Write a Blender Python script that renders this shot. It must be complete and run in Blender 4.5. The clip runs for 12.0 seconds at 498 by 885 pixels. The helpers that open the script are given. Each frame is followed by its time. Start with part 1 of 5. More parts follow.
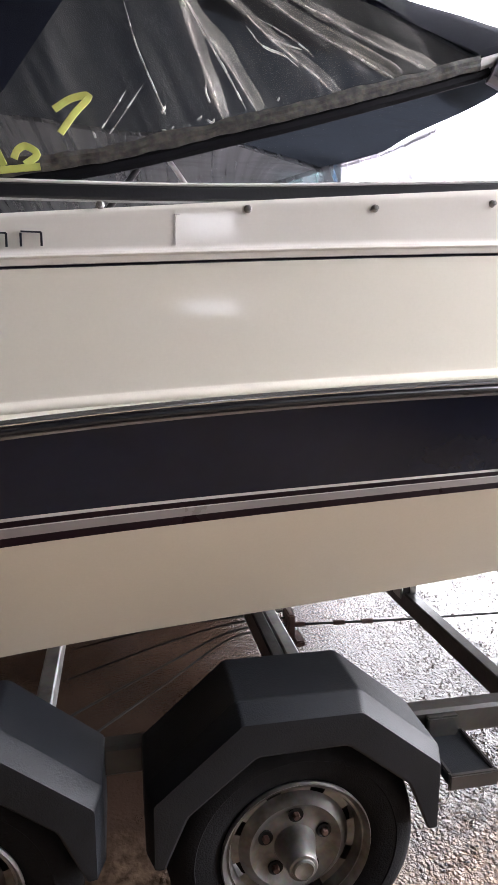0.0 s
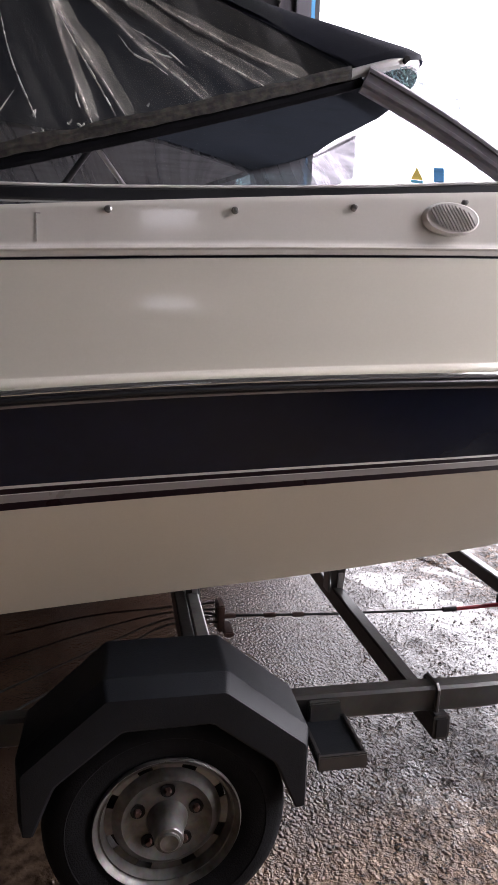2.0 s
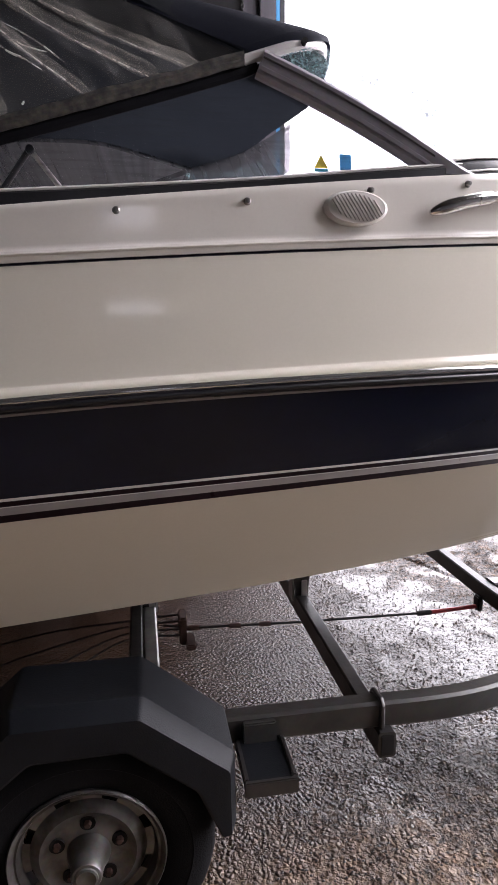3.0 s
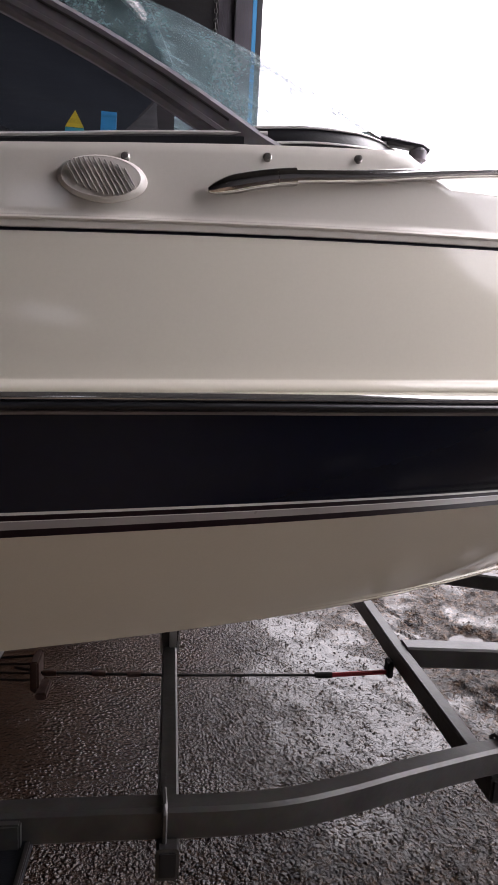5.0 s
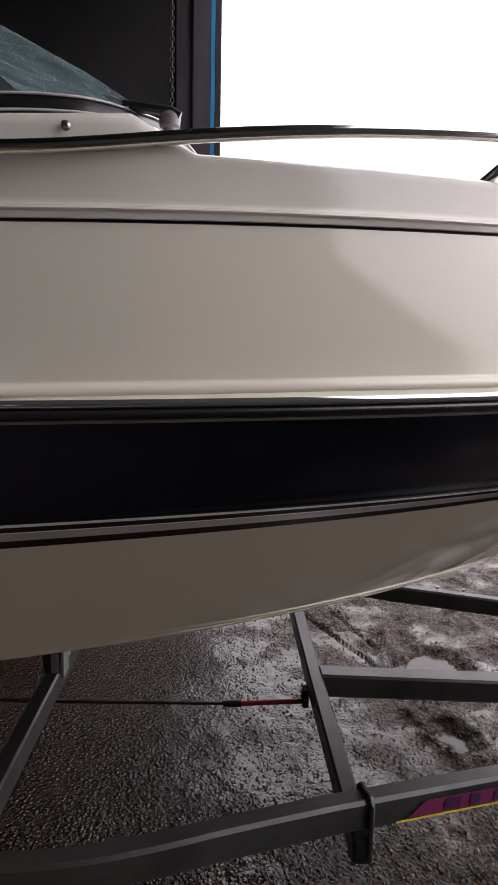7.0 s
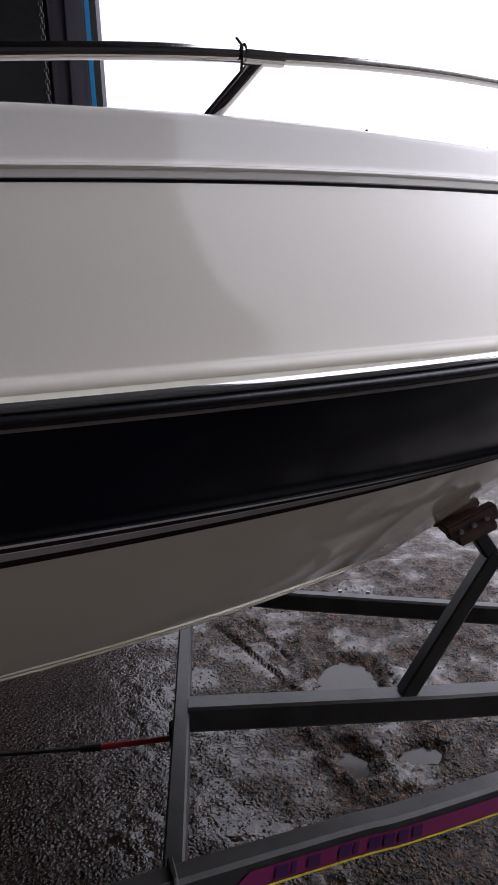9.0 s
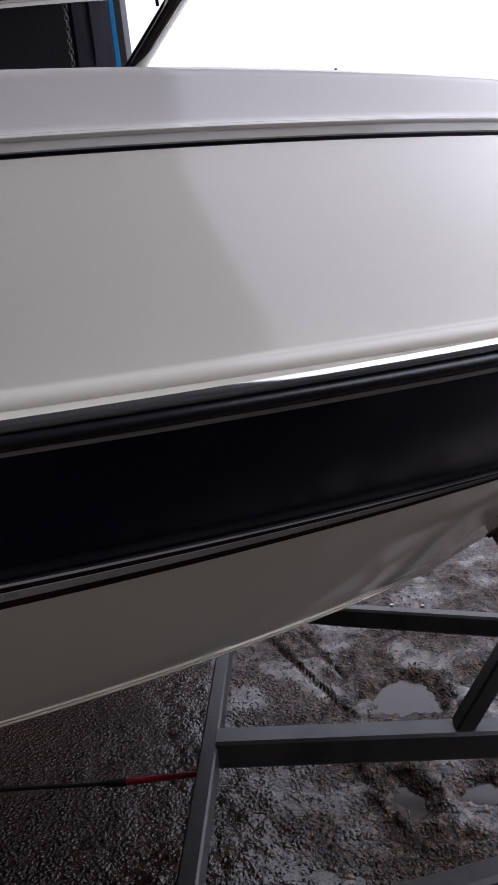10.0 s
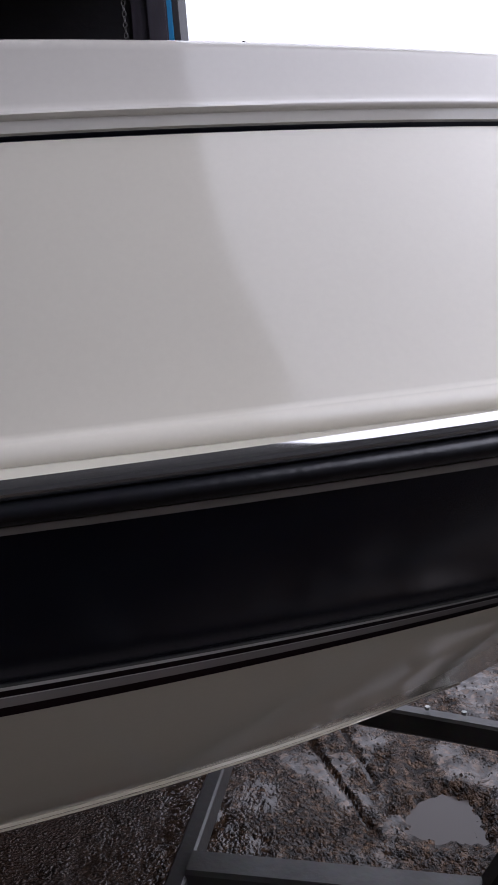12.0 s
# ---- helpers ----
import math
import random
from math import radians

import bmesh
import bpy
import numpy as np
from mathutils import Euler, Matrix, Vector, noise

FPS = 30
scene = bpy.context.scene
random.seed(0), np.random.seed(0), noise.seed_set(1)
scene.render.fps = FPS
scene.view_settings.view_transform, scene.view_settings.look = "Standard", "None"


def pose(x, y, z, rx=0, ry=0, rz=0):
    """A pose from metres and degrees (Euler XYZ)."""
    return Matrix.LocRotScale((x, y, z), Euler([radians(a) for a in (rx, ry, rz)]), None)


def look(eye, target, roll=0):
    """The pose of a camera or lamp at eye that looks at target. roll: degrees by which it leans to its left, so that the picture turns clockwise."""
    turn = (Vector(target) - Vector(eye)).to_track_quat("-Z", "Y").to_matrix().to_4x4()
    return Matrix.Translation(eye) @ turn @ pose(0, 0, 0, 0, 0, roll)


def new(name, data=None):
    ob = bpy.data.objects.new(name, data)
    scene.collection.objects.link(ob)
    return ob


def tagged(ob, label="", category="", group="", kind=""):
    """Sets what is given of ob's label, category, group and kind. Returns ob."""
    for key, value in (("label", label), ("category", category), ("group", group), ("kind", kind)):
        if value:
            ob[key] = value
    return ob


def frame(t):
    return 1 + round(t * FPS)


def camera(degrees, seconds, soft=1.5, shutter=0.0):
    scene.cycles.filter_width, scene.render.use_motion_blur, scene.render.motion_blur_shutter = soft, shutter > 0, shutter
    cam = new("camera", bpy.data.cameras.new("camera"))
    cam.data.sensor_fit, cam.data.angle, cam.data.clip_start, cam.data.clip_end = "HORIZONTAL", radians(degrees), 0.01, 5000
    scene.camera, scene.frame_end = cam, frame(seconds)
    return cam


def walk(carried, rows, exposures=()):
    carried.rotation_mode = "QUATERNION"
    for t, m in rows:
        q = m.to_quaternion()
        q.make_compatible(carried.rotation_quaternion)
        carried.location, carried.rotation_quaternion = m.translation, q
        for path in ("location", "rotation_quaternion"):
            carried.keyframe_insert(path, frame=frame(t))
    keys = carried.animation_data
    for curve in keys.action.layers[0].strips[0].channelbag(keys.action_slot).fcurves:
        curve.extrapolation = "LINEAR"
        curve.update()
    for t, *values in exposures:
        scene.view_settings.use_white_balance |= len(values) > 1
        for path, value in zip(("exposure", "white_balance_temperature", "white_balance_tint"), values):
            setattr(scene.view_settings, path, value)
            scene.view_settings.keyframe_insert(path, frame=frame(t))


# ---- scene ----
cam = camera(43.2, 12.0)
PATH = [
    (0, (0.311, -0.023, 1.516), (0.714, 1.902, 1.154), 0.9),
    (0.5, (0.458, -0.06, 1.516), (0.772, 1.88, 1.145), 2.8),
    (1, (0.502, -0.137, 1.517), (0.807, 1.808, 1.164), 1.6),
    (1.5, (0.495, -0.167, 1.535), (0.957, 1.74, 1.149), 1.1),
    (2, (0.601, -0.149, 1.513), (0.984, 1.78, 1.152), 2.0),
    (2.5, (0.8, -0.146, 1.518), (1.076, 1.8, 1.148), 3.9),
    (3, (0.862, -0.109, 1.524), (1.197, 1.829, 1.162), -0.5),
    (3.6, (0.95, -0.081, 1.492), (1.412, 1.834, 1.141), -0.8),
    (3.7, (0.993, -0.058, 1.499), (1.453, 1.852, 1.128), -0.9),
    (5.3, (1.553, 0.166, 1.529), (1.755, 2.137, 1.253), 2.5),
    (5.5, (1.61, 0.182, 1.537), (1.802, 2.16, 1.309), 0.8),
    (6, (1.738, 0.208, 1.521), (1.829, 2.195, 1.305), 0.7),
    (6.5, (1.935, 0.226, 1.517), (1.949, 2.205, 1.232), 2.3),
    (7, (2.04, 0.269, 1.52), (2.127, 2.244, 1.221), 1.2),
    (7.5, (2.101, 0.351, 1.516), (2.327, 2.319, 1.241), -2.8),
    (7.7, (2.162, 0.378, 1.507), (2.39, 2.345, 1.228), -2.3),
    (9.3, (2.582, 0.577, 1.507), (2.647, 2.548, 1.173), -3.2),
    (9.5, (2.624, 0.632, 1.497), (2.568, 2.602, 1.158), -3.7),
    (10, (2.694, 0.698, 1.5), (2.588, 2.67, 1.185), -6.4),
    (10.5, (2.717, 0.784, 1.506), (2.587, 2.762, 1.239), -4.5),
    (11, (2.803, 0.862, 1.523), (2.489, 2.822, 1.279), -3.3),
    (11.5, (2.886, 0.929, 1.513), (2.535, 2.883, 1.272), -2.4),
    (12, (2.908, 0.978, 1.502), (2.547, 2.939, 1.35), -4.8),
]
walk(cam, [(t, look(eye, target, roll)) for t, eye, target, roll in PATH],
     [(0, 3.72, 6250, 16), (0.5, 3.3, 6350, 18), (1, 3.1, 6350, 19), (1.5, 2.9, 6350, 20), (2.5, 2.55, 6350, 21), (3.6, 2.5, 6400, 21), (5.5, 1.45, 6500, 21), (6.5, 1.0, 6550, 20), (7.0, 1.0, 6550, 20), (7.5, 0.62, 6500, 20), (9.5, 0.5, 5850, 20), (10.5, 0.55, 5800, 20), (12, 0.55, 5850, 20)])
# ---- place ----

# ---- world, sun and exposure ----
world = bpy.data.worlds.new("overcast_sky")
scene.world = world
world.use_nodes = True
wn, wl = world.node_tree.nodes, world.node_tree.links
sky = wn.new("ShaderNodeTexSky")
sky.sky_type = "NISHITA"
sky.sun_disc = False
sky.sun_elevation, sky.sun_rotation = radians(40), radians(86)
sky.air_density, sky.dust_density, sky.ozone_density = 1.0, 0.6, 1.0
grey_sky = wn.new("ShaderNodeHueSaturation")
grey_sky.inputs["Saturation"].default_value = 0.06
wl.new(sky.outputs["Color"], grey_sky.inputs["Color"])
# an overcast sky, far brighter overhead than at the horizon
way, height = wn.new("ShaderNodeTexCoord"), wn.new("ShaderNodeSeparateXYZ")
rise, shade = wn.new("ShaderNodeMapRange"), wn.new("ShaderNodeVectorMath")
shade.operation = "SCALE"
wl.new(way.outputs["Generated"], height.inputs["Vector"])
wl.new(height.outputs["Z"], rise.inputs["Value"])
rise.inputs["To Min"].default_value, rise.inputs["To Max"].default_value = 0.75, 3.5
wl.new(grey_sky.outputs["Color"], shade.inputs[0])
wl.new(rise.outputs["Result"], shade.inputs["Scale"])
wl.new(shade.outputs["Vector"], wn["Background"].inputs["Color"])
wn["Background"].inputs["Strength"].default_value = 0.15

sun = new("sun", bpy.data.lights.new("sun", "SUN"))
sun.data.energy, sun.data.angle, sun.data.color = 0.6, radians(100), (1.0, 0.98, 0.95)
sun.matrix_world = look((7.0, 0.5, 5.89), (0, 0, 0))

# ---- materials ----


def material(name, colour, rough=0.5, metal=0.0, vary=0.12, scale=6.0, fine=60.0, bump=0.0, bump_scale=80.0, coat=0.0,
             second=None, mask=(0.45, 0.65), stretch=(1, 1, 1), rough_vary=0.08, spec=0.5):
    m = bpy.data.materials.new(name)
    m.use_nodes = True
    nt = m.node_tree
    n, l = nt.nodes, nt.links
    b = n["Principled BSDF"]
    b.inputs["Roughness"].default_value, b.inputs["Metallic"].default_value = rough, metal
    b.inputs["Specular IOR Level"].default_value = spec
    b.inputs["Coat Weight"].default_value = coat
    b.inputs["Coat Roughness"].default_value = 0.06
    geo = n.new("ShaderNodeNewGeometry")
    mapping = n.new("ShaderNodeMapping")
    mapping.inputs["Scale"].default_value = stretch
    l.new(geo.outputs["Position"], mapping.inputs["Vector"])
    big, small = n.new("ShaderNodeTexNoise"), n.new("ShaderNodeTexNoise")
    for node, s, d in ((big, scale, 5), (small, fine, 4)):
        node.inputs["Scale"].default_value, node.inputs["Detail"].default_value = s, d
        l.new(mapping.outputs["Vector"], node.inputs["Vector"])
    ramp = n.new("ShaderNodeValToRGB")
    ramp.color_ramp.elements[0].position, ramp.color_ramp.elements[1].position = mask
    second = second or tuple(c * (1 - vary) for c in colour)
    ramp.color_ramp.elements[0].color, ramp.color_ramp.elements[1].color = (*colour, 1), (*second, 1)
    l.new(big.outputs["Fac"], ramp.inputs["Fac"])
    mix = n.new("ShaderNodeMix")
    mix.data_type, mix.blend_type = "RGBA", "MULTIPLY"
    mix.inputs["Factor"].default_value = vary
    l.new(ramp.outputs["Color"], mix.inputs["A"])
    l.new(small.outputs["Color"], mix.inputs["B"])
    l.new(mix.outputs["Result"], b.inputs["Base Color"])
    rr = n.new("ShaderNodeMapRange")
    rr.inputs["To Min"].default_value, rr.inputs["To Max"].default_value = max(0.02, rough - rough_vary), min(1, rough + rough_vary)
    l.new(big.outputs["Fac"], rr.inputs["Value"])
    l.new(rr.outputs["Result"], b.inputs["Roughness"])
    if bump:
        bn, bt = n.new("ShaderNodeBump"), n.new("ShaderNodeTexNoise")
        bt.inputs["Scale"].default_value, bt.inputs["Detail"].default_value = bump_scale, 6
        l.new(mapping.outputs["Vector"], bt.inputs["Vector"])
        bn.inputs["Strength"].default_value, bn.inputs["Distance"].default_value = bump, 0.01
        l.new(bt.outputs["Fac"], bn.inputs["Height"])
        l.new(bn.outputs["Normal"], b.inputs["Normal"])
    return m




def gelcoat(name, colour, rough, spec):
    """Even, glossy gelcoat with only a trace of mottling and fine orange peel."""
    m = bpy.data.materials.new(name)
    m.use_nodes = True
    n, l = m.node_tree.nodes, m.node_tree.links
    b = n["Principled BSDF"]
    b.inputs["Roughness"].default_value, b.inputs["Specular IOR Level"].default_value = rough, spec
    geo, nz, grit = n.new("ShaderNodeNewGeometry"), n.new("ShaderNodeTexNoise"), n.new("ShaderNodeTexNoise")
    nz.inputs["Scale"].default_value, nz.inputs["Detail"].default_value = 2.2, 3
    grit.inputs["Scale"].default_value, grit.inputs["Detail"].default_value = 160, 5
    add, rng_ = n.new("ShaderNodeMath"), n.new("ShaderNodeMapRange")
    add.operation = "MULTIPLY_ADD"
    add.inputs[1].default_value = 0.6
    for t in (nz, grit):
        l.new(geo.outputs["Position"], t.inputs["Vector"])
    l.new(grit.outputs["Fac"], add.inputs[0])
    l.new(nz.outputs["Fac"], add.inputs[2])
    rng_.inputs["From Min"].default_value, rng_.inputs["From Max"].default_value = 0.4, 1.2
    rng_.inputs["To Min"].default_value, rng_.inputs["To Max"].default_value = 0.955, 1.03
    l.new(add.outputs["Value"], rng_.inputs["Value"])
    mul = n.new("ShaderNodeVectorMath")
    mul.operation = "SCALE"
    mul.inputs[0].default_value = colour
    l.new(rng_.outputs["Result"], mul.inputs["Scale"])
    l.new(mul.outputs["Vector"], b.inputs["Base Color"])
    bn = n.new("ShaderNodeBump")
    bn.inputs["Strength"].default_value, bn.inputs["Distance"].default_value = 0.015, 0.004
    l.new(nz.outputs["Fac"], bn.inputs["Height"])
    l.new(bn.outputs["Normal"], b.inputs["Normal"])
    return m


GEL = gelcoat("cream_gelcoat", (0.575, 0.54, 0.46), 0.095, 0.38)
# cream gelcoat of the lower hull; warm ground bounce is put into its colour
GEL_LOW = gelcoat("bounce_lit_gelcoat", (0.545, 0.492, 0.394), 0.1, 0.36)
GEL_DECK = gelcoat("white_deck_gelcoat", (0.6, 0.568, 0.515), 0.085, 0.40)
NAVY = material("navy_gelcoat", (0.0065, 0.0095, 0.022), 0.2, vary=0.3, scale=3, fine=30, rough_vary=0.02, spec=0.2)
STRIPE_CREAM = material("cream_stripe", (0.5, 0.47, 0.42), 0.3, vary=0.1)
STRIPE_DARK = material("dark_maroon_stripe", (0.016, 0.008, 0.009), 0.3, vary=0.3, spec=0.12)
STRIPE_GREY = material("grey_stripe", (0.23, 0.2, 0.18), 0.3, vary=0.15)
BLACK_LINE = material("black_pinstripe", (0.006, 0.006, 0.014), 0.35)
RUBBER = material("black_rubber", (0.012, 0.012, 0.015), 0.35, vary=0.3, fine=120, bump=0.1, bump_scale=150)
TYRE = material("tyre_rubber", (0.007, 0.007, 0.008), 0.85, spec=0.12, vary=0.35, fine=140, bump=0.25, bump_scale=220)
PLASTIC = material("black_mudguard_plastic", (0.0095, 0.011, 0.014), 0.5, spec=0.16, vary=0.35, scale=4, fine=90, bump=0.12, bump_scale=260)
CHROME = material("polished_stainless_steel", (0.62, 0.6, 0.58), 0.12, 1.0, vary=0.08, scale=4, fine=60, rough_vary=0.06)
INSERT = material("bright_rail_insert", (0.55, 0.54, 0.53), 0.1, 0.9, vary=0.06, scale=5, rough_vary=0.05)
STEEL = material("dark_galvanised_steel", (0.054, 0.052, 0.049), 0.36, 0.3, vary=0.4, scale=7, fine=45, bump=0.08, bump_scale=60, spec=0.35,
                 second=(0.03, 0.028, 0.027), mask=(0.4, 0.7))
GALV = material("bright_galvanised_steel", (0.42, 0.42, 0.41), 0.4, 0.7, vary=0.3, scale=9, fine=50, second=(0.25, 0.25, 0.25))
RIM = material("silver_painted_rim", (0.20, 0.193, 0.182), 0.4, 0.6, vary=0.45, scale=16, fine=70, second=(0.07, 0.06, 0.05), mask=(0.4, 0.7))
RUST = material("rusty_steel", (0.085, 0.040, 0.028), 0.7, 0.2, vary=0.4, scale=20, bump=0.2)
FRAME = material("dark_bronze_frame", (0.05, 0.046, 0.045), 0.38, 0.5, vary=0.25, scale=8, fine=80)
PILLAR = material("grey_bronze_pillar", (0.225, 0.21, 0.23), 0.45, 0.1, vary=0.3, scale=8, fine=80)
SILL_TRIM = material("tarnished_sill_trim", (0.66, 0.65, 0.63), 0.3, 0.1, vary=0.06, scale=3)
TRIM = material("silver_frame_trim", (0.6, 0.58, 0.56), 0.35, 0.3, vary=0.1)
CANVAS = material("navy_canvas", (0.007, 0.0085, 0.016), 0.85, spec=0.1, vary=0.3, scale=5, fine=300, bump=0.25, bump_scale=500)
PIPING = material("black_hem_piping", (0.006, 0.006, 0.008), 0.85, vary=0.3, fine=200, spec=0.1)
HEM = material("brown_stained_hem", (0.075, 0.065, 0.053), 0.8, vary=0.5, scale=55, mask=(0.36, 0.64), fine=120, bump=0.2, bump_scale=200,
               second=(0.02, 0.018, 0.018))
SNAP = material("tarnished_snap", (0.26, 0.25, 0.235), 0.3, 0.8)
VENT = material("white_vent_plastic", (0.62, 0.59, 0.55), 0.4, vary=0.06)
HOLE = material("shadowed_slot", (0.40, 0.38, 0.35), 0.7)
RED = material("red_tube", (0.32, 0.012, 0.02), 0.4, vary=0.2, fine=40)
CABLE = material("black_cable", (0.012, 0.011, 0.011), 0.7, spec=0.2)
YELLOW = material("yellow_plastic", (0.62, 0.5, 0.03), 0.5)
BLUE = material("blue_plastic", (0.03, 0.30, 0.62), 0.45)
TEAL = material("turquoise_plastic", (0.03, 0.32, 0.42), 0.45)
LIME = material("lime_paint", (0.5, 0.52, 0.12), 0.7, vary=0.25, scale=30)
PURPLE = material("magenta_decal", (0.16, 0.018, 0.075), 0.4, vary=0.15)
DECAL_DARK = material("violet_decal", (0.045, 0.012, 0.06), 0.4)
WALL = material("dark_shed_cladding", (0.016, 0.014, 0.017), 0.75, vary=0.35, scale=1.5, fine=25, bump=0.2, bump_scale=30)
JAMB = material("dark_timber_jamb", (0.045, 0.037, 0.05), 0.6, vary=0.35, scale=4, fine=30, bump=0.15, stretch=(4, 4, 0.5))
BLUE_STRIP = material("blue_door_seal", (0.015, 0.2, 0.42), 0.5)
SHED_ROOF = material("shed_roof_sheet", (0.06, 0.055, 0.05), 0.7, vary=0.3, scale=2)
SEATGREY = material("grey_vinyl", (0.2, 0.2, 0.21), 0.55, vary=0.2, scale=10)


def see_through(name, tint, rough, clear, bump=0.0, bump_scale=40.0, streak=None, span=(0.35, 0.65), soaks=0.0, wiped=0.0, smoke=1.0):
    """A glossy sheet that lets part of the light through; streak: the way across its folds and how close they lie."""
    m = bpy.data.materials.new(name)
    m.use_nodes = True
    n, l = m.node_tree.nodes, m.node_tree.links
    b = n["Principled BSDF"]
    b.inputs["Base Color"].default_value = (*tint, 1)
    b.inputs["Roughness"].default_value = rough
    soak, body = n.new("ShaderNodeBsdfTranslucent"), n.new("ShaderNodeMixShader")
    soak.inputs["Color"].default_value = (*[min(1, 1.6 * c) for c in tint], 1)
    body.inputs["Fac"].default_value = soaks
    l.new(b.outputs["BSDF"], body.inputs[1])
    l.new(soak.outputs["BSDF"], body.inputs[2])
    tr, mx = n.new("ShaderNodeBsdfTransparent"), n.new("ShaderNodeMixShader")
    tr.inputs["Color"].default_value = (smoke, 0.97 * smoke, smoke, 1)
    geo, nz = n.new("ShaderNodeNewGeometry"), n.new("ShaderNodeTexNoise")
    nz.inputs["Scale"].default_value, nz.inputs["Detail"].default_value = bump_scale, 6
    if streak:
        dot, sep, com = n.new("ShaderNodeVectorMath"), n.new("ShaderNodeSeparateXYZ"), n.new("ShaderNodeCombineXYZ")
        dot.operation = "DOT_PRODUCT"
        dot.inputs[1].default_value = streak
        l.new(geo.outputs["Position"], dot.inputs[0])
        l.new(geo.outputs["Position"], sep.inputs["Vector"])
        l.new(dot.outputs["Value"], com.inputs["X"])
        l.new(sep.outputs["Z"], com.inputs["Z"])
        l.new(com.outputs["Vector"], nz.inputs["Vector"])
    else:
        l.new(geo.outputs["Position"], nz.inputs["Vector"])
    rng = n.new("ShaderNodeMapRange")
    rng.inputs["From Min"].default_value, rng.inputs["From Max"].default_value = span
    rng.inputs["To Min"].default_value, rng.inputs["To Max"].default_value = 1 - clear[0], 1 - clear[1]
    l.new(nz.outputs["Fac"], rng.inputs["Value"])
    if wiped:
        patch, dry, both = n.new("ShaderNodeTexNoise"), n.new("ShaderNodeMapRange"), n.new("ShaderNodeMath")
        lie = n.new("ShaderNodeMapping")
        lie.inputs["Scale"].default_value = (1.0, 1.6, 0.55)
        l.new(geo.outputs["Position"], lie.inputs["Vector"])
        l.new(lie.outputs["Vector"], patch.inputs["Vector"])
        patch.inputs["Scale"].default_value, patch.inputs["Detail"].default_value = wiped, 5
        patch.inputs["Distortion"].default_value = 0.6
        dry.inputs["From Min"].default_value, dry.inputs["From Max"].default_value = 0.44, 0.58
        dry.inputs["To Min"].default_value, dry.inputs["To Max"].default_value = 0.42, 1.15
        l.new(patch.outputs["Fac"], dry.inputs["Value"])
        both.operation, both.use_clamp = "MULTIPLY", True
        l.new(rng.outputs["Result"], both.inputs[0])
        l.new(dry.outputs["Result"], both.inputs[1])
        l.new(both.outputs["Value"], mx.inputs["Fac"])
    else:
        l.new(rng.outputs["Result"], mx.inputs["Fac"])
    l.new(tr.outputs["BSDF"], mx.inputs[1])
    l.new(body.outputs["Shader"], mx.inputs[2])
    l.new(mx.outputs["Shader"], n["Material Output"].inputs["Surface"])
    if bump:
        bn = n.new("ShaderNodeBump")
        bn.inputs["Strength"].default_value, bn.inputs["Distance"].default_value = bump, 0.01
        l.new(nz.outputs["Fac"], bn.inputs["Height"])
        l.new(bn.outputs["Normal"], b.inputs["Normal"])
    return m



def let_glow(m, colour, share):
    """Cloth that lets some light soak through it."""
    n, l = m.node_tree.nodes, m.node_tree.links
    t, mx = n.new("ShaderNodeBsdfTranslucent"), n.new("ShaderNodeMixShader")
    t.inputs["Color"].default_value = (*colour, 1)
    mx.inputs["Fac"].default_value = share
    l.new(n["Principled BSDF"].outputs["BSDF"], mx.inputs[1])
    l.new(t.outputs["BSDF"], mx.inputs[2])
    l.new(mx.outputs["Shader"], n["Material Output"].inputs["Surface"])


let_glow(CANVAS, (0.02, 0.023, 0.035), 0.2)
# same navy canvas with its underside's shade put into the colour
SHADED_CANVAS = material("shaded_navy_canvas", (0.005, 0.0065, 0.010), 0.8, spec=0.1, vary=0.3, scale=5, fine=300, bump=0.25, bump_scale=500)
let_glow(SHADED_CANVAS, (0.021, 0.025, 0.031), 0.22)
# streaked vinyl haze and pale fold colours stand in for crease highlights
VINYL = see_through("clear_vinyl", (0.21, 0.205, 0.195), 0.2, (0.92, 0.6), 0.4, 2.6, (13.0, 0, 6.5), (0.42, 0.75), 0.15, smoke=0.62)
CREASE_GLINT = see_through("vinyl_crease_glint", (0.50, 0.49, 0.44), 0.3, (0.85, 0.45), 0.0, 30, None, (0.3, 0.7), 0.3)
FOLD_SHINE = see_through("vinyl_fold_highlight", (0.46, 0.445, 0.38), 0.32, (0.95, 0.74), 0.0, 12, None, (0.3, 0.7), 0.35)
HAZE = see_through("hazy_grey_vinyl", (0.048, 0.049, 0.051), 0.35, (0.42, 0.12), 0.3, 3.0, (11.0, 0, 5.0), (0.35, 0.7), 0.2, smoke=0.6)
GLASS = see_through("tinted_side_glass", (0.062, 0.070, 0.082), 0.05, (0.92, 0.6), 0.0, 110, (0.09, 0, 0), (0.46, 0.72))
WET_GLASS = see_through("rain_wet_glass", (0.105, 0.158, 0.166), 0.2, (0.82, 0.18), 0.5, 140, None, (0.32, 0.7), 0.72, 6.5)


# ---- building helpers ----


def part(name, bm, mat, parent=None, label="", smooth=True, crease=38):
    """Links a bmesh in world coordinates as one mesh object under a thing or a part."""
    me = bpy.data.meshes.new(name)
    bmesh.ops.recalc_face_normals(bm, faces=bm.faces)
    bm.to_mesh(me)
    bm.free()
    me.materials.append(mat)
    if smooth:
        for p in me.polygons:
            p.use_smooth = True
        me.set_sharp_from_angle(angle=radians(crease))
    ob = new(name, me)
    if parent:
        ob.parent = parent
        ob.matrix_parent_inverse = Matrix.Translation(-parent.location)
    if label:
        tagged(ob, label)
    return ob


